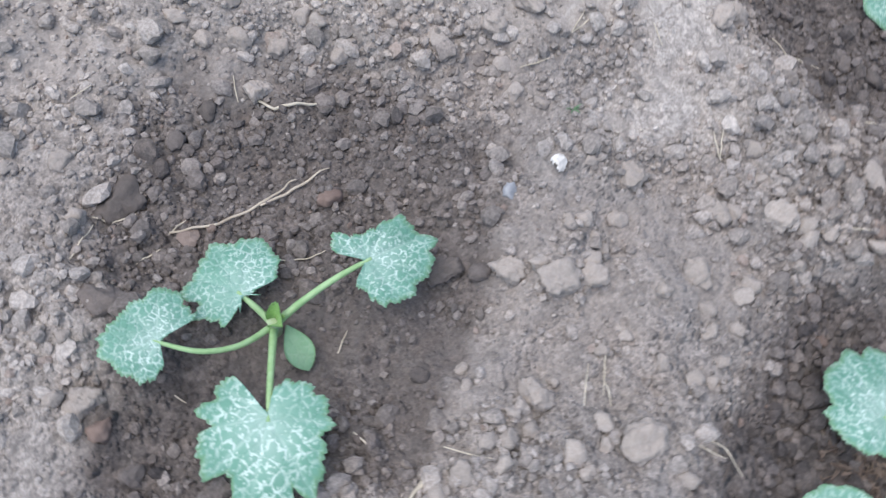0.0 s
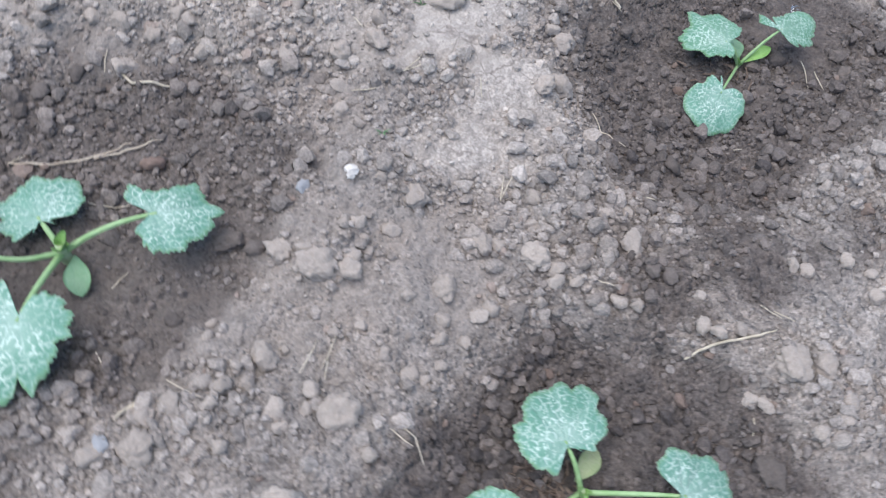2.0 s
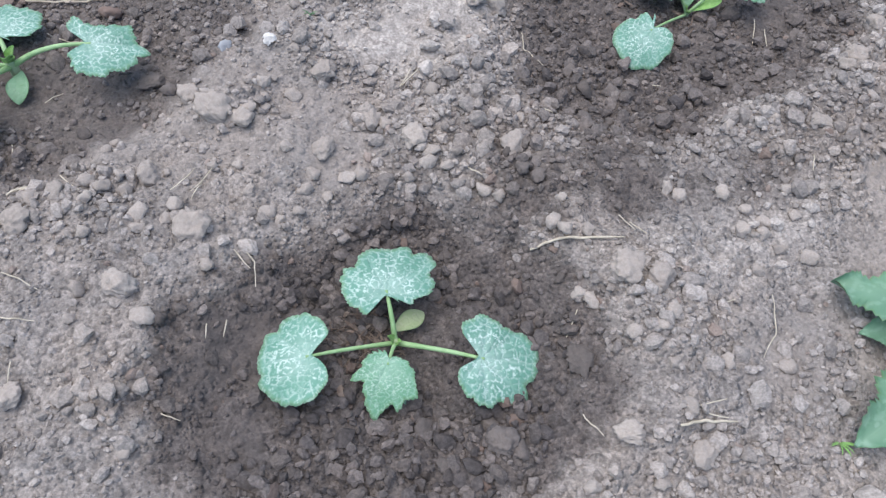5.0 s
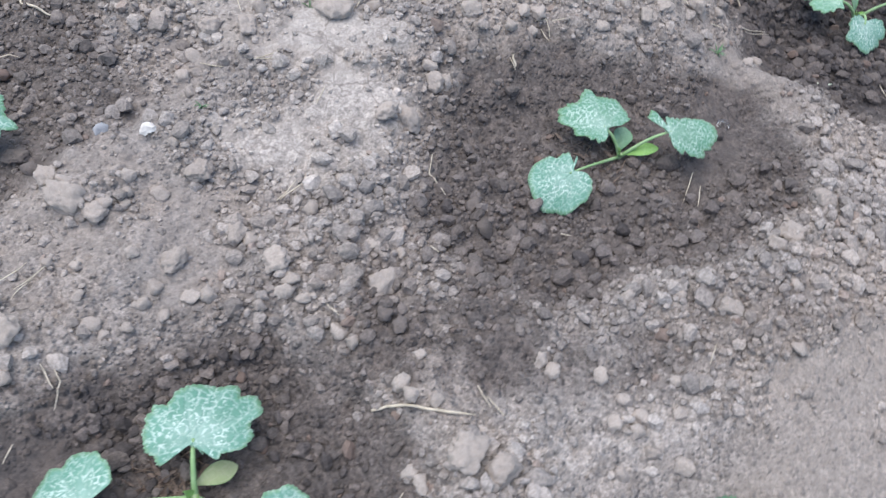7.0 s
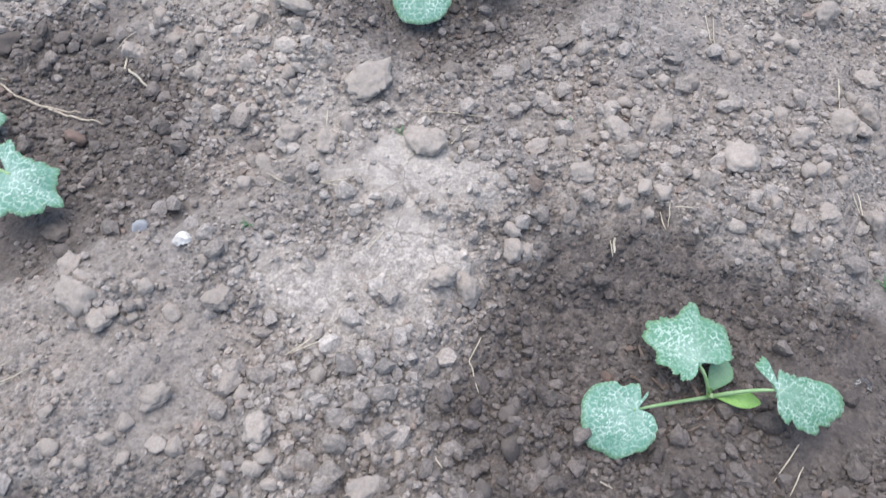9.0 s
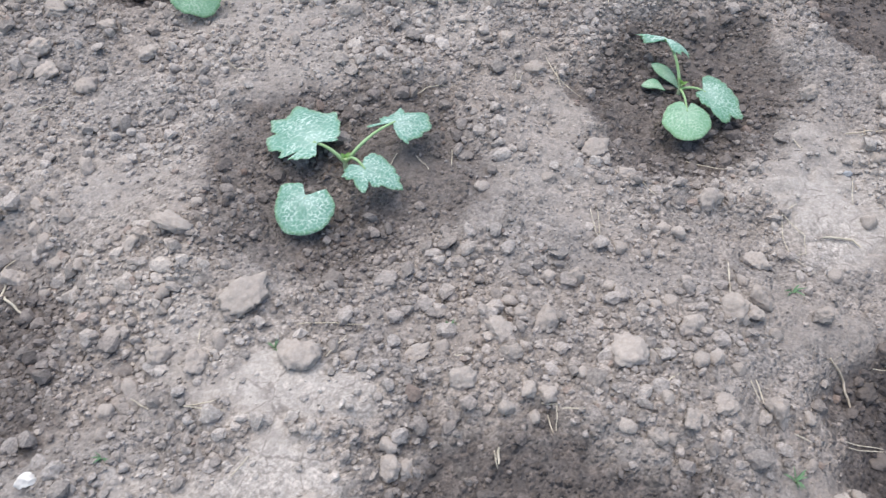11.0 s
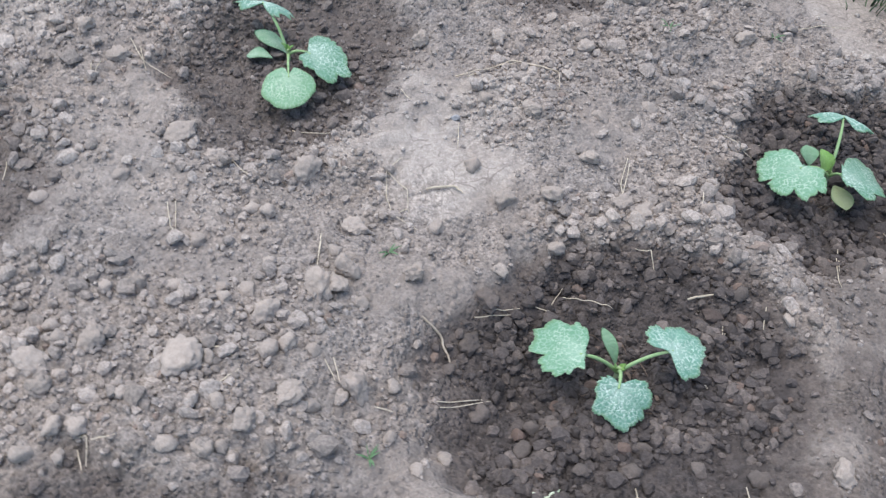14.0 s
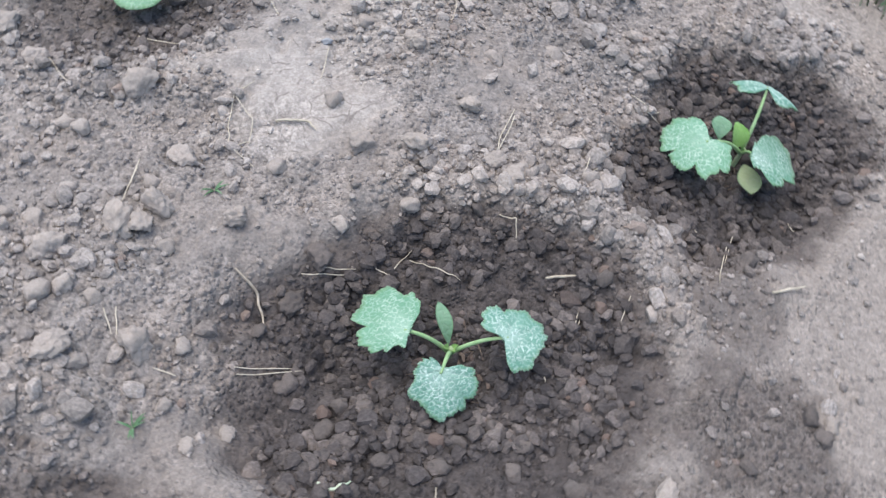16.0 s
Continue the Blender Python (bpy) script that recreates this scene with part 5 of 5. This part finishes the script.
# ---------------------------------------------------------------- litter on the bed
def strand(name, points, radius, mat, label, category, group):
    """A dry stalk or root that lies on the ground through the points."""
    dense = []
    for i in range(len(points) - 1):
        for k in range(4):
            t = k / 4
            dense.append((points[i][0] * (1 - t) + points[i + 1][0] * t, points[i][1] * (1 - t) + points[i + 1][1] * t))
    dense.append(points[-1])
    rng = np.random.default_rng(int(1000 * abs(points[0][0] + 3 * points[0][1])) + 5)
    xy = np.array(dense)
    zs = height(xy[:, 0], xy[:, 1])
    ease = np.maximum(zs, np.convolve(np.pad(zs, 2, "edge"), np.ones(5) / 5, "valid"))
    xy = xy + rng.normal(0, radius * 0.35, xy.shape)
    pts = [(x, y, z + radius * 0.6 + 0.0035) for (x, y), z in zip(xy, ease)]
    me = tube_mesh(name, pts, (radius * 0.8, radius, radius * 0.95, radius * 0.45), 7)
    me.materials.append(mat)
    return tagged(new(name, me), label, category, group)


def straw(*points):
    return strand("straw", points, 0.00085, STRAW, "thin pale dry straw lying on the soil", "straw", "dry straws on the bed")


def stick(*points):
    return strand("dry_stalk", points, 0.0019, STRAW, "thicker pale dry stalk lying on the soil", "dry stalk", "dry stalks on the bed")


def root(*points):
    return strand("dry_root", points, 0.0017, ROOT, "long thin dry root lying across the soil", "dry root", "dry roots on the bed")


def peel(*points):
    return strand("plant_peel", points, 0.0022, PEEL, "pale green curled strip of plant peel", "plant peel", "")


root((-1.082, 0.425), (-1.037, 0.405), (-1.000, 0.401), (-0.968, 0.402), (-0.937, 0.402))
root((-0.987, 0.400), (-0.946, 0.394), (-0.899, 0.392))
straw((-1.083, 0.424), (-1.061, 0.427))
stick((-0.918, 0.510), (-0.908, 0.485), (-0.879, 0.471), (-0.851, 0.460))
straw((-1.138, 0.483), (-1.125, 0.469), (-1.099, 0.461))
straw((-1.127, 0.415), (-1.098, 0.415))
straw((-1.008, 0.330), (-0.983, 0.315), (-0.960, 0.310))
straw((-1.014, 0.210), (-0.992, 0.225))
stick((-1.020, 0.058), (-1.049, 0.048))
straw((-0.535, 0.134), (-0.501, 0.161))
straw((-0.800, 0.045), (-0.833, 0.012))
straw((-0.571, 0.359), (-0.539, 0.373))
straw((-1.087, 0.616), (-1.062, 0.618))
straw((-0.925, 0.549), (-0.938, 0.519))
straw((-1.048, 0.133), (-1.044, 0.102))
straw((-1.178, 0.446), (-1.140, 0.473))
straw((-0.476, 0.312), (-0.488, 0.282))
straw((-1.165, 0.269), (-1.160, 0.256))
stick((-0.431, -0.149), (-0.399, -0.151), (-0.346, -0.166), (-0.318, -0.169))
straw((-0.776, -0.085), (-0.769, -0.100), (-0.772, -0.129))
straw((-0.402, -0.244), (-0.422, -0.272))
straw((-0.327, 0.222), (-0.334, 0.188), (-0.315, 0.152))
straw((-0.540, 0.129), (-0.516, 0.163))
stick((-0.340, -0.407), (-0.308, -0.408), (-0.271, -0.416))
straw((-0.307, -0.399), (-0.280, -0.411))
straw((-0.434, -0.366), (-0.429, -0.380), (-0.421, -0.396))
straw((-0.321, -0.204), (-0.335, -0.222))
straw((-0.811, -0.162), (-0.817, -0.182))
straw((-0.301, -0.147), (-0.285, -0.171))
straw((-1.052, -0.119), (-1.015, -0.131))
straw((-1.052, -0.059), (-1.011, -0.092))
straw((-0.989, 0.069), (-0.962, 0.032))
straw((-0.818, 0.028), (-0.834, -0.000))
straw((-1.044, 0.051), (-1.017, 0.059))
straw((-1.042, -0.172), (-1.047, -0.194))
straw((-0.892, -0.261), (-0.872, -0.273))
straw((0.059, 0.192), (0.031, 0.141))
straw((-0.152, -0.276), (-0.171, -0.324), (-0.203, -0.351))
straw((-0.011, -0.098), (-0.026, -0.123))
straw((-0.857, 0.017), (-0.824, 0.046))
straw((-0.310, -0.133), (-0.299, -0.160))
straw((-0.833, -0.166), (-0.836, -0.184))
straw((-0.162, 0.089), (-0.148, 0.086))
straw((-0.310, -0.391), (-0.274, -0.390))
straw((-0.222, -0.276), (-0.198, -0.274))
straw((0.063, 0.165), (0.046, 0.127))
straw((-0.197, 0.387), (-0.189, 0.368))
straw((-0.138, 0.450), (-0.128, 0.426))
straw((-0.791, -0.079), (-0.775, -0.107))
straw((-0.479, -0.018), (-0.463, -0.036))
straw((-0.346, 0.064), (-0.335, 0.054))
straw((-0.648, 0.361), (-0.614, 0.347))
straw((-0.267, 0.502), (-0.254, 0.501))
straw((0.205, 0.911), (0.228, 0.932))
straw((0.203, 0.907), (0.203, 0.858), (0.211, 0.825), (0.247, 0.790))
straw((0.205, 0.907), (0.234, 0.867), (0.235, 0.828))
straw((0.209, 0.822), (0.235, 0.834))
stick((0.263, 0.870), (0.305, 0.871), (0.319, 0.857))
straw((-0.096, 0.826), (-0.088, 0.773))
straw((-0.343, 0.896), (-0.337, 0.859))
straw((-0.398, 0.871), (-0.370, 0.840))
straw((-0.435, 0.986), (-0.412, 1.020), (-0.365, 1.040))
straw((-0.480, 0.504), (-0.431, 0.518), (-0.386, 0.523))
straw((-0.427, 0.460), (-0.411, 0.503))
root((0.247, 0.644), (0.274, 0.628), (0.289, 0.585))
straw((0.321, 0.661), (0.374, 0.666))
straw((0.266, 0.524), (0.335, 0.546))
straw((-0.201, 1.151), (-0.182, 1.097))
straw((-0.258, 1.070), (-0.253, 1.109))
straw((0.110, 0.781), (0.106, 0.708))
straw((-0.147, 0.461), (-0.129, 0.461), (-0.125, 0.431))
stick((-0.192, 0.391), (-0.189, 0.372))
straw((-0.589, 0.527), (-0.558, 0.514))
straw((-0.600, 0.470), (-0.594, 0.447))
straw((-0.783, 1.011), (-0.748, 0.991), (-0.712, 0.996))
straw((-1.048, 0.818), (-1.011, 0.845))
straw((-0.121, 1.385), (-0.115, 1.322))
straw((-0.574, 0.357), (-0.524, 0.363))
straw((0.343, 1.103), (0.399, 1.133), (0.428, 1.133))
straw((-0.024, 0.571), (-0.043, 0.578))
straw((-0.428, 0.861), (-0.432, 0.821))
root((0.323, 1.106), (0.371, 1.119), (0.420, 1.143), (0.466, 1.125), (0.500, 1.113), (0.494, 1.069))
straw((-0.108, 0.826), (-0.096, 0.781), (-0.084, 0.767))
straw((-0.044, 0.935), (-0.016, 0.899), (0.000, 0.885))
straw((0.110, 0.770), (0.107, 0.715))
straw((0.564, 0.756), (0.585, 0.750), (0.589, 0.722))
straw((0.339, 0.668), (0.387, 0.675))
straw((0.409, 0.683), (0.428, 0.676), (0.455, 0.714))
straw((0.454, 0.700), (0.486, 0.681), (0.516, 0.665))
stick((0.624, 0.673), (0.662, 0.679))
straw((0.728, 0.651), (0.711, 0.615))
straw((0.911, 0.794), (0.873, 0.726))
straw((0.769, 0.993), (0.818, 0.966))
straw((0.792, 0.970), (0.847, 1.004))
straw((0.587, 0.929), (0.567, 0.882), (0.559, 0.838))
straw((0.690, 0.855), (0.678, 0.823))
straw((0.977, 1.271), (1.110, 1.286))
straw((0.052, 1.010), (0.126, 0.985))
straw((-0.266, 1.102), (-0.261, 1.063))
straw((0.230, 1.078), (0.244, 1.053))
straw((-0.037, 0.576), (-0.001, 0.575), (0.017, 0.560))
straw((0.134, 0.573), (0.143, 0.537))
peel((0.368, 0.409), (0.382, 0.403), (0.402, 0.414))
straw((0.830, 0.801), (0.849, 0.779))
straw((0.262, 0.532), (0.324, 0.545))
straw((-0.122, 0.456), (-0.094, 0.457))
straw((-0.219, 1.170), (-0.190, 1.118), (-0.143, 1.094))
straw((0.669, 0.633), (0.663, 0.615))
straw((0.321, 1.000), (0.315, 0.942))
stick((0.910, 0.665), (0.962, 0.683))
straw((0.568, 0.395), (0.533, 0.353))
straw((0.889, 0.764), (0.846, 0.678))
straw((0.621, 0.402), (0.616, 0.368))
straw((0.492, 0.412), (0.492, 0.384))
straw((0.618, 0.552), (0.619, 0.541))
straw((0.662, 0.630), (0.656, 0.608))
straw((0.587, 0.916), (0.559, 0.841))
straw((0.005, 0.521), (0.026, 0.544))
straw((0.124, 0.566), (0.137, 0.540))
straw((0.184, 0.512), (0.208, 0.507))
straw((0.702, 0.844), (0.684, 0.824))
straw((1.003, 0.826), (1.001, 0.803))


def sprout(x, y, size, seed, mat=GRASS):
    """A tiny weed seedling of a few blades."""
    ob = plant(x, y, "tiny green weed seedling sprouting from the soil", "weed seedling", "weed_seedling", "weed seedlings")
    rng = np.random.default_rng(seed)
    z = spot(x, y) - 0.001
    for k in range(9):
        a = rng.uniform(0, 2 * math.pi)
        r = size * rng.uniform(0.7, 1.2)
        part("leaf", small_leaf("leaf", (x, y, z), (x + r * math.cos(a), y + r * math.sin(a), z + r * rng.uniform(0.25, 0.8)), r * rng.uniform(0.09, 0.2), seed + k, 0.2, 0.3, thick=0.0005), mat, ob)


for k, (x, y, size) in enumerate(((0.205, 0.750, 0.017), (0.178, 0.446, 0.016), (0.730, 1.248, 0.019), (0.937, 1.242, 0.019), (-0.281, 0.552, 0.010),
                                  (-0.496, 0.462, 0.012), (-0.640, 0.278, 0.011))):
    sprout(x, y, size, 200 + 9 * k)
sprout(-0.153, -0.463, 0.016, 300, LEAF_YOUNG)


def pebble(name, x, y, r, mat, label, category, k, flat=0.7):
    v, f = LUMPS[3][k]
    me = numpy_mesh(name, (v * (r, r * 0.8, r * flat)).tolist(), f.tolist())
    me.materials.append(mat)
    ob = new(name, me)
    ob.matrix_world = Matrix.Translation((x, y, spot(x, y) + 0.35 * r * flat)) @ pose(0, 0, 0, 8, -10, 40 * k)
    return tagged(ob, label, category)


pebble("slate_pebble", -0.765, 0.241, 0.011, SLATE, "blue-grey pebble at the edge of a hollow", "pebble", 2)
pebble("slate_pebble", 0.317, 1.016, 0.008, SLATE, "small blue-grey pebble on the pale crust", "pebble", 6)
pebble("slate_pebble", -1.067, 0.027, 0.009, SLATE, "small blue-grey pebble among dry clods", "pebble", 7)
pebble("brick_fragment", -0.922, 0.360, 0.013, BRICK, "reddish bit of brick in the damp soil", "brick fragment", 4)
pebble("brick_fragment", -1.231, 0.274, 0.014, BRICK, "orange-brown bit of brick beside the hollow", "brick fragment", 5)


def shell(x, y):
    """A broken, curved bit of white shell."""
    bm = bmesh.new()
    bmesh.ops.create_uvsphere(bm, u_segments=28, v_segments=14, radius=0.0125)
    bmesh.ops.delete(bm, geom=[v for v in bm.verts if v.co.z < 0.0035 + 0.0028 * math.sin(3 * math.atan2(v.co.y, v.co.x))], context="VERTS")
    for v in bm.verts:
        v.co = Vector((v.co.x * 1.0, v.co.y * 0.8, v.co.z * 0.75 - 0.003)) + 0.0022 * noise.noise_vector(v.co * 160)
    ring = bmesh.ops.solidify(bm, geom=bm.faces[:], thickness=0.0012)
    me = bpy.data.meshes.new("shell_fragment")
    bm.to_mesh(me)
    bm.free()
    me.materials.append(SHELL)
    ob = new("shell_fragment", me)
    ob.matrix_world = Matrix.Translation((x, y, spot(x, y) + 0.003)) @ pose(0, 0, 0, 14, 10, 35)
    tagged(ob, "broken white fragment of shell on the soil", "shell fragment")


shell(-0.704, 0.232)


def ring(x, y):
    """A small clear plastic ring half sunk in the damp soil."""
    verts, faces, n, k = [], [], 28, 10
    for i in range(n):
        a = 2 * math.pi * i / n
        for j in range(k):
            b = 2 * math.pi * j / k
            r = 0.0095 + 0.0026 * math.cos(b)
            verts.append((r * math.cos(a), r * math.sin(a), 0.0026 * math.sin(b)))
            faces.append((i * k + j, (i + 1) % n * k + j, (i + 1) % n * k + (j + 1) % k, i * k + (j + 1) % k))
    me = numpy_mesh("plastic_ring", verts, faces)
    me.materials.append(CLEAR)
    ob = new("plastic_ring", me)
    ob.matrix_world = Matrix.Translation((x, y, spot(x, y) + 0.004)) @ pose(0, 0, 0, 25, 10, 0)
    tagged(ob, "small clear plastic ring lying on damp soil", "plastic ring")


ring(0.147, 0.294)


def peat_fibres(x, y, count, spread, seed):
    """Brown fibres of the potting peat round a young plant."""
    rng = np.random.default_rng(seed)
    verts, faces = [], []
    for _ in range(count):
        a, b, c = x + rng.normal(0, spread), y + rng.normal(0, spread * 0.8), rng.uniform(0, math.pi)
        h, w = rng.uniform(0.004, 0.014), rng.uniform(0.0006, 0.0016)
        z = spot(a, b) + 0.002
        i = len(verts)
        dx, dy = math.cos(c), math.sin(c)
        for s in (-1, 0, 1):
            for ox, oz in ((-w, 0.0), (w, 0.0), (0.0, w * 1.4)):
                verts.append((a + dx * h * s - dy * ox + rng.normal(0, w), b + dy * h * s + dx * ox, z + oz + 0.003 * (s == 0)))
        for s in (0, 3):
            for k in range(3):
                faces.append((i + s + k, i + s + (k + 1) % 3, i + s + 3 + (k + 1) % 3, i + s + 3 + k))
        faces += [(i + 2, i + 1, i), (i + 6, i + 7, i + 8)]
    me = numpy_mesh("peat_fibres", verts, faces, False)
    me.materials.append(PEAT)
    tagged(new("peat_fibres", me), "reddish-brown peat fibres round the foot of a plant", "peat fibres", kind="stuff")


for k, (x, y) in enumerate(((-0.655, -0.215), (-0.085, 0.225), (-0.505, 0.815), (0.51, 0.56), (0.945, 0.925))):
    peat_fibres(x, y, 90 if k == 0 else 35, 0.028, 600 + k)


# ---------------------------------------------------------------- weeds and the sheet beside the path
def weed(x, y, tips, seed):
    ob = plant(x, y, "large-leaved green weed with jagged leaves beside the path", "weed", "weed", "large weeds")
    z = spot(x, y)
    part("stem", tube_mesh("stem", ((x, y, z - 0.01), (x, y, z + 0.006), (x, y, z + 0.016)), (0.006, 0.005, 0.003), 9), STEM, ob)
    for k, (a, b, h, w) in enumerate(tips):
        part("leaf", oval_mesh("leaf", (x, y, z + 0.01), (a, b, spot(a, b) + h), w, seed + k, 0.22, 0.18, 0.16, 0.0, 0.0008, bays=4, bay=0.34), WEED, ob)


weed(0.059, -0.394, ((-0.082, -0.280, 0.016, 0.075), (-0.067, -0.346, 0.008, 0.060), (-0.147, -0.472, 0.016, 0.085), (-0.062, -0.403, 0.008, 0.050), (0.199, -0.384, 0.02, 0.085), (0.139, -0.514, 0.02, 0.09)), 400)


def grass_tufts():
    """Short grass along the foot of the sheet."""
    rng = np.random.default_rng(77)
    verts, faces = [], []
    for k in range(900):
        t = rng.random()
        x, y = 0.98 + 0.42 * t + rng.normal(0, 0.030), 1.75 - 0.66 * t + rng.normal(0, 0.025)
        if rng.random() < 0.3:
            x, y = 1.10 + rng.normal(0, 0.04), 1.58 + rng.normal(0, 0.035)
        z = spot(x, y) - 0.004
        a, h, w = rng.uniform(0, 6.3), rng.uniform(0.02, 0.06), rng.uniform(0.0012, 0.0028)
        dx, dy, lean = math.cos(a), math.sin(a), rng.uniform(0.3, 1.1)
        i = len(verts)
        for s, r in ((0, 1.0), (0.5, 0.8), (1.0, 0.1)):
            ox, oy = x + dx * lean * h * s * s, y + dy * lean * h * s * s
            for e, up in ((-1, 0), (0, 0.5), (1, 0)):
                verts.append((ox - dy * e * w * r, oy + dx * e * w * r, z + h * s - up * w * r))
        for s in (0, 3):
            for e in (0, 1):
                faces.append((i + s + e, i + s + e + 1, i + s + e + 4, i + s + e + 3))
            faces.append((i + s + 2, i + s, i + s + 3, i + s + 5))
    me = numpy_mesh("grass", verts, faces)
    me.materials.append(GRASS)
    tagged(new("grass", me), "short green grass along the foot of the sheet", "grass", kind="stuff")


grass_tufts()


def corrugated_border(a, b, tall):
    """A corrugated sheet set on its long edge as a border, its ridges level."""
    verts, faces, n, k = [], [], 24, 40
    way = Vector((b[0] - a[0], b[1] - a[1], 0))
    out = Vector((-way.y, way.x, 0)).normalized()
    for side in (0, 1):
        for i in range(n + 1):
            x, y = a[0] + way.x * i / n, a[1] + way.y * i / n
            for j in range(k + 1):
                s = j / k
                off = 0.009 * math.sin(s * tall / 0.036 * 2 * math.pi) + 0.0016 * side + 0.10 * s * tall
                verts.append((x - out.x * off, y - out.y * off, -0.02 + s * tall))
    m = (n + 1) * (k + 1)
    for i in range(n):
        for j in range(k):
            q = (i * (k + 1) + j, (i + 1) * (k + 1) + j, (i + 1) * (k + 1) + j + 1, i * (k + 1) + j + 1)
            faces += [q, tuple(v + m for v in q[::-1])]
    for i in range(n):
        for j in (0, k):
            faces.append((i * (k + 1) + j, (i + 1) * (k + 1) + j, (i + 1) * (k + 1) + j + m, i * (k + 1) + j + m))
    for i in (0, n):
        for j in range(k):
            faces.append((i * (k + 1) + j, i * (k + 1) + j + 1, i * (k + 1) + j + 1 + m, i * (k + 1) + j + m))
    me = numpy_mesh("corrugated_sheet", verts, faces)
    me.materials.append(SHEET)
    tagged(new("corrugated_sheet", me), "weathered grey corrugated sheet edging the path", "corrugated sheet")


corrugated_border((0.97, 1.83), (1.57, 0.90), 0.16)
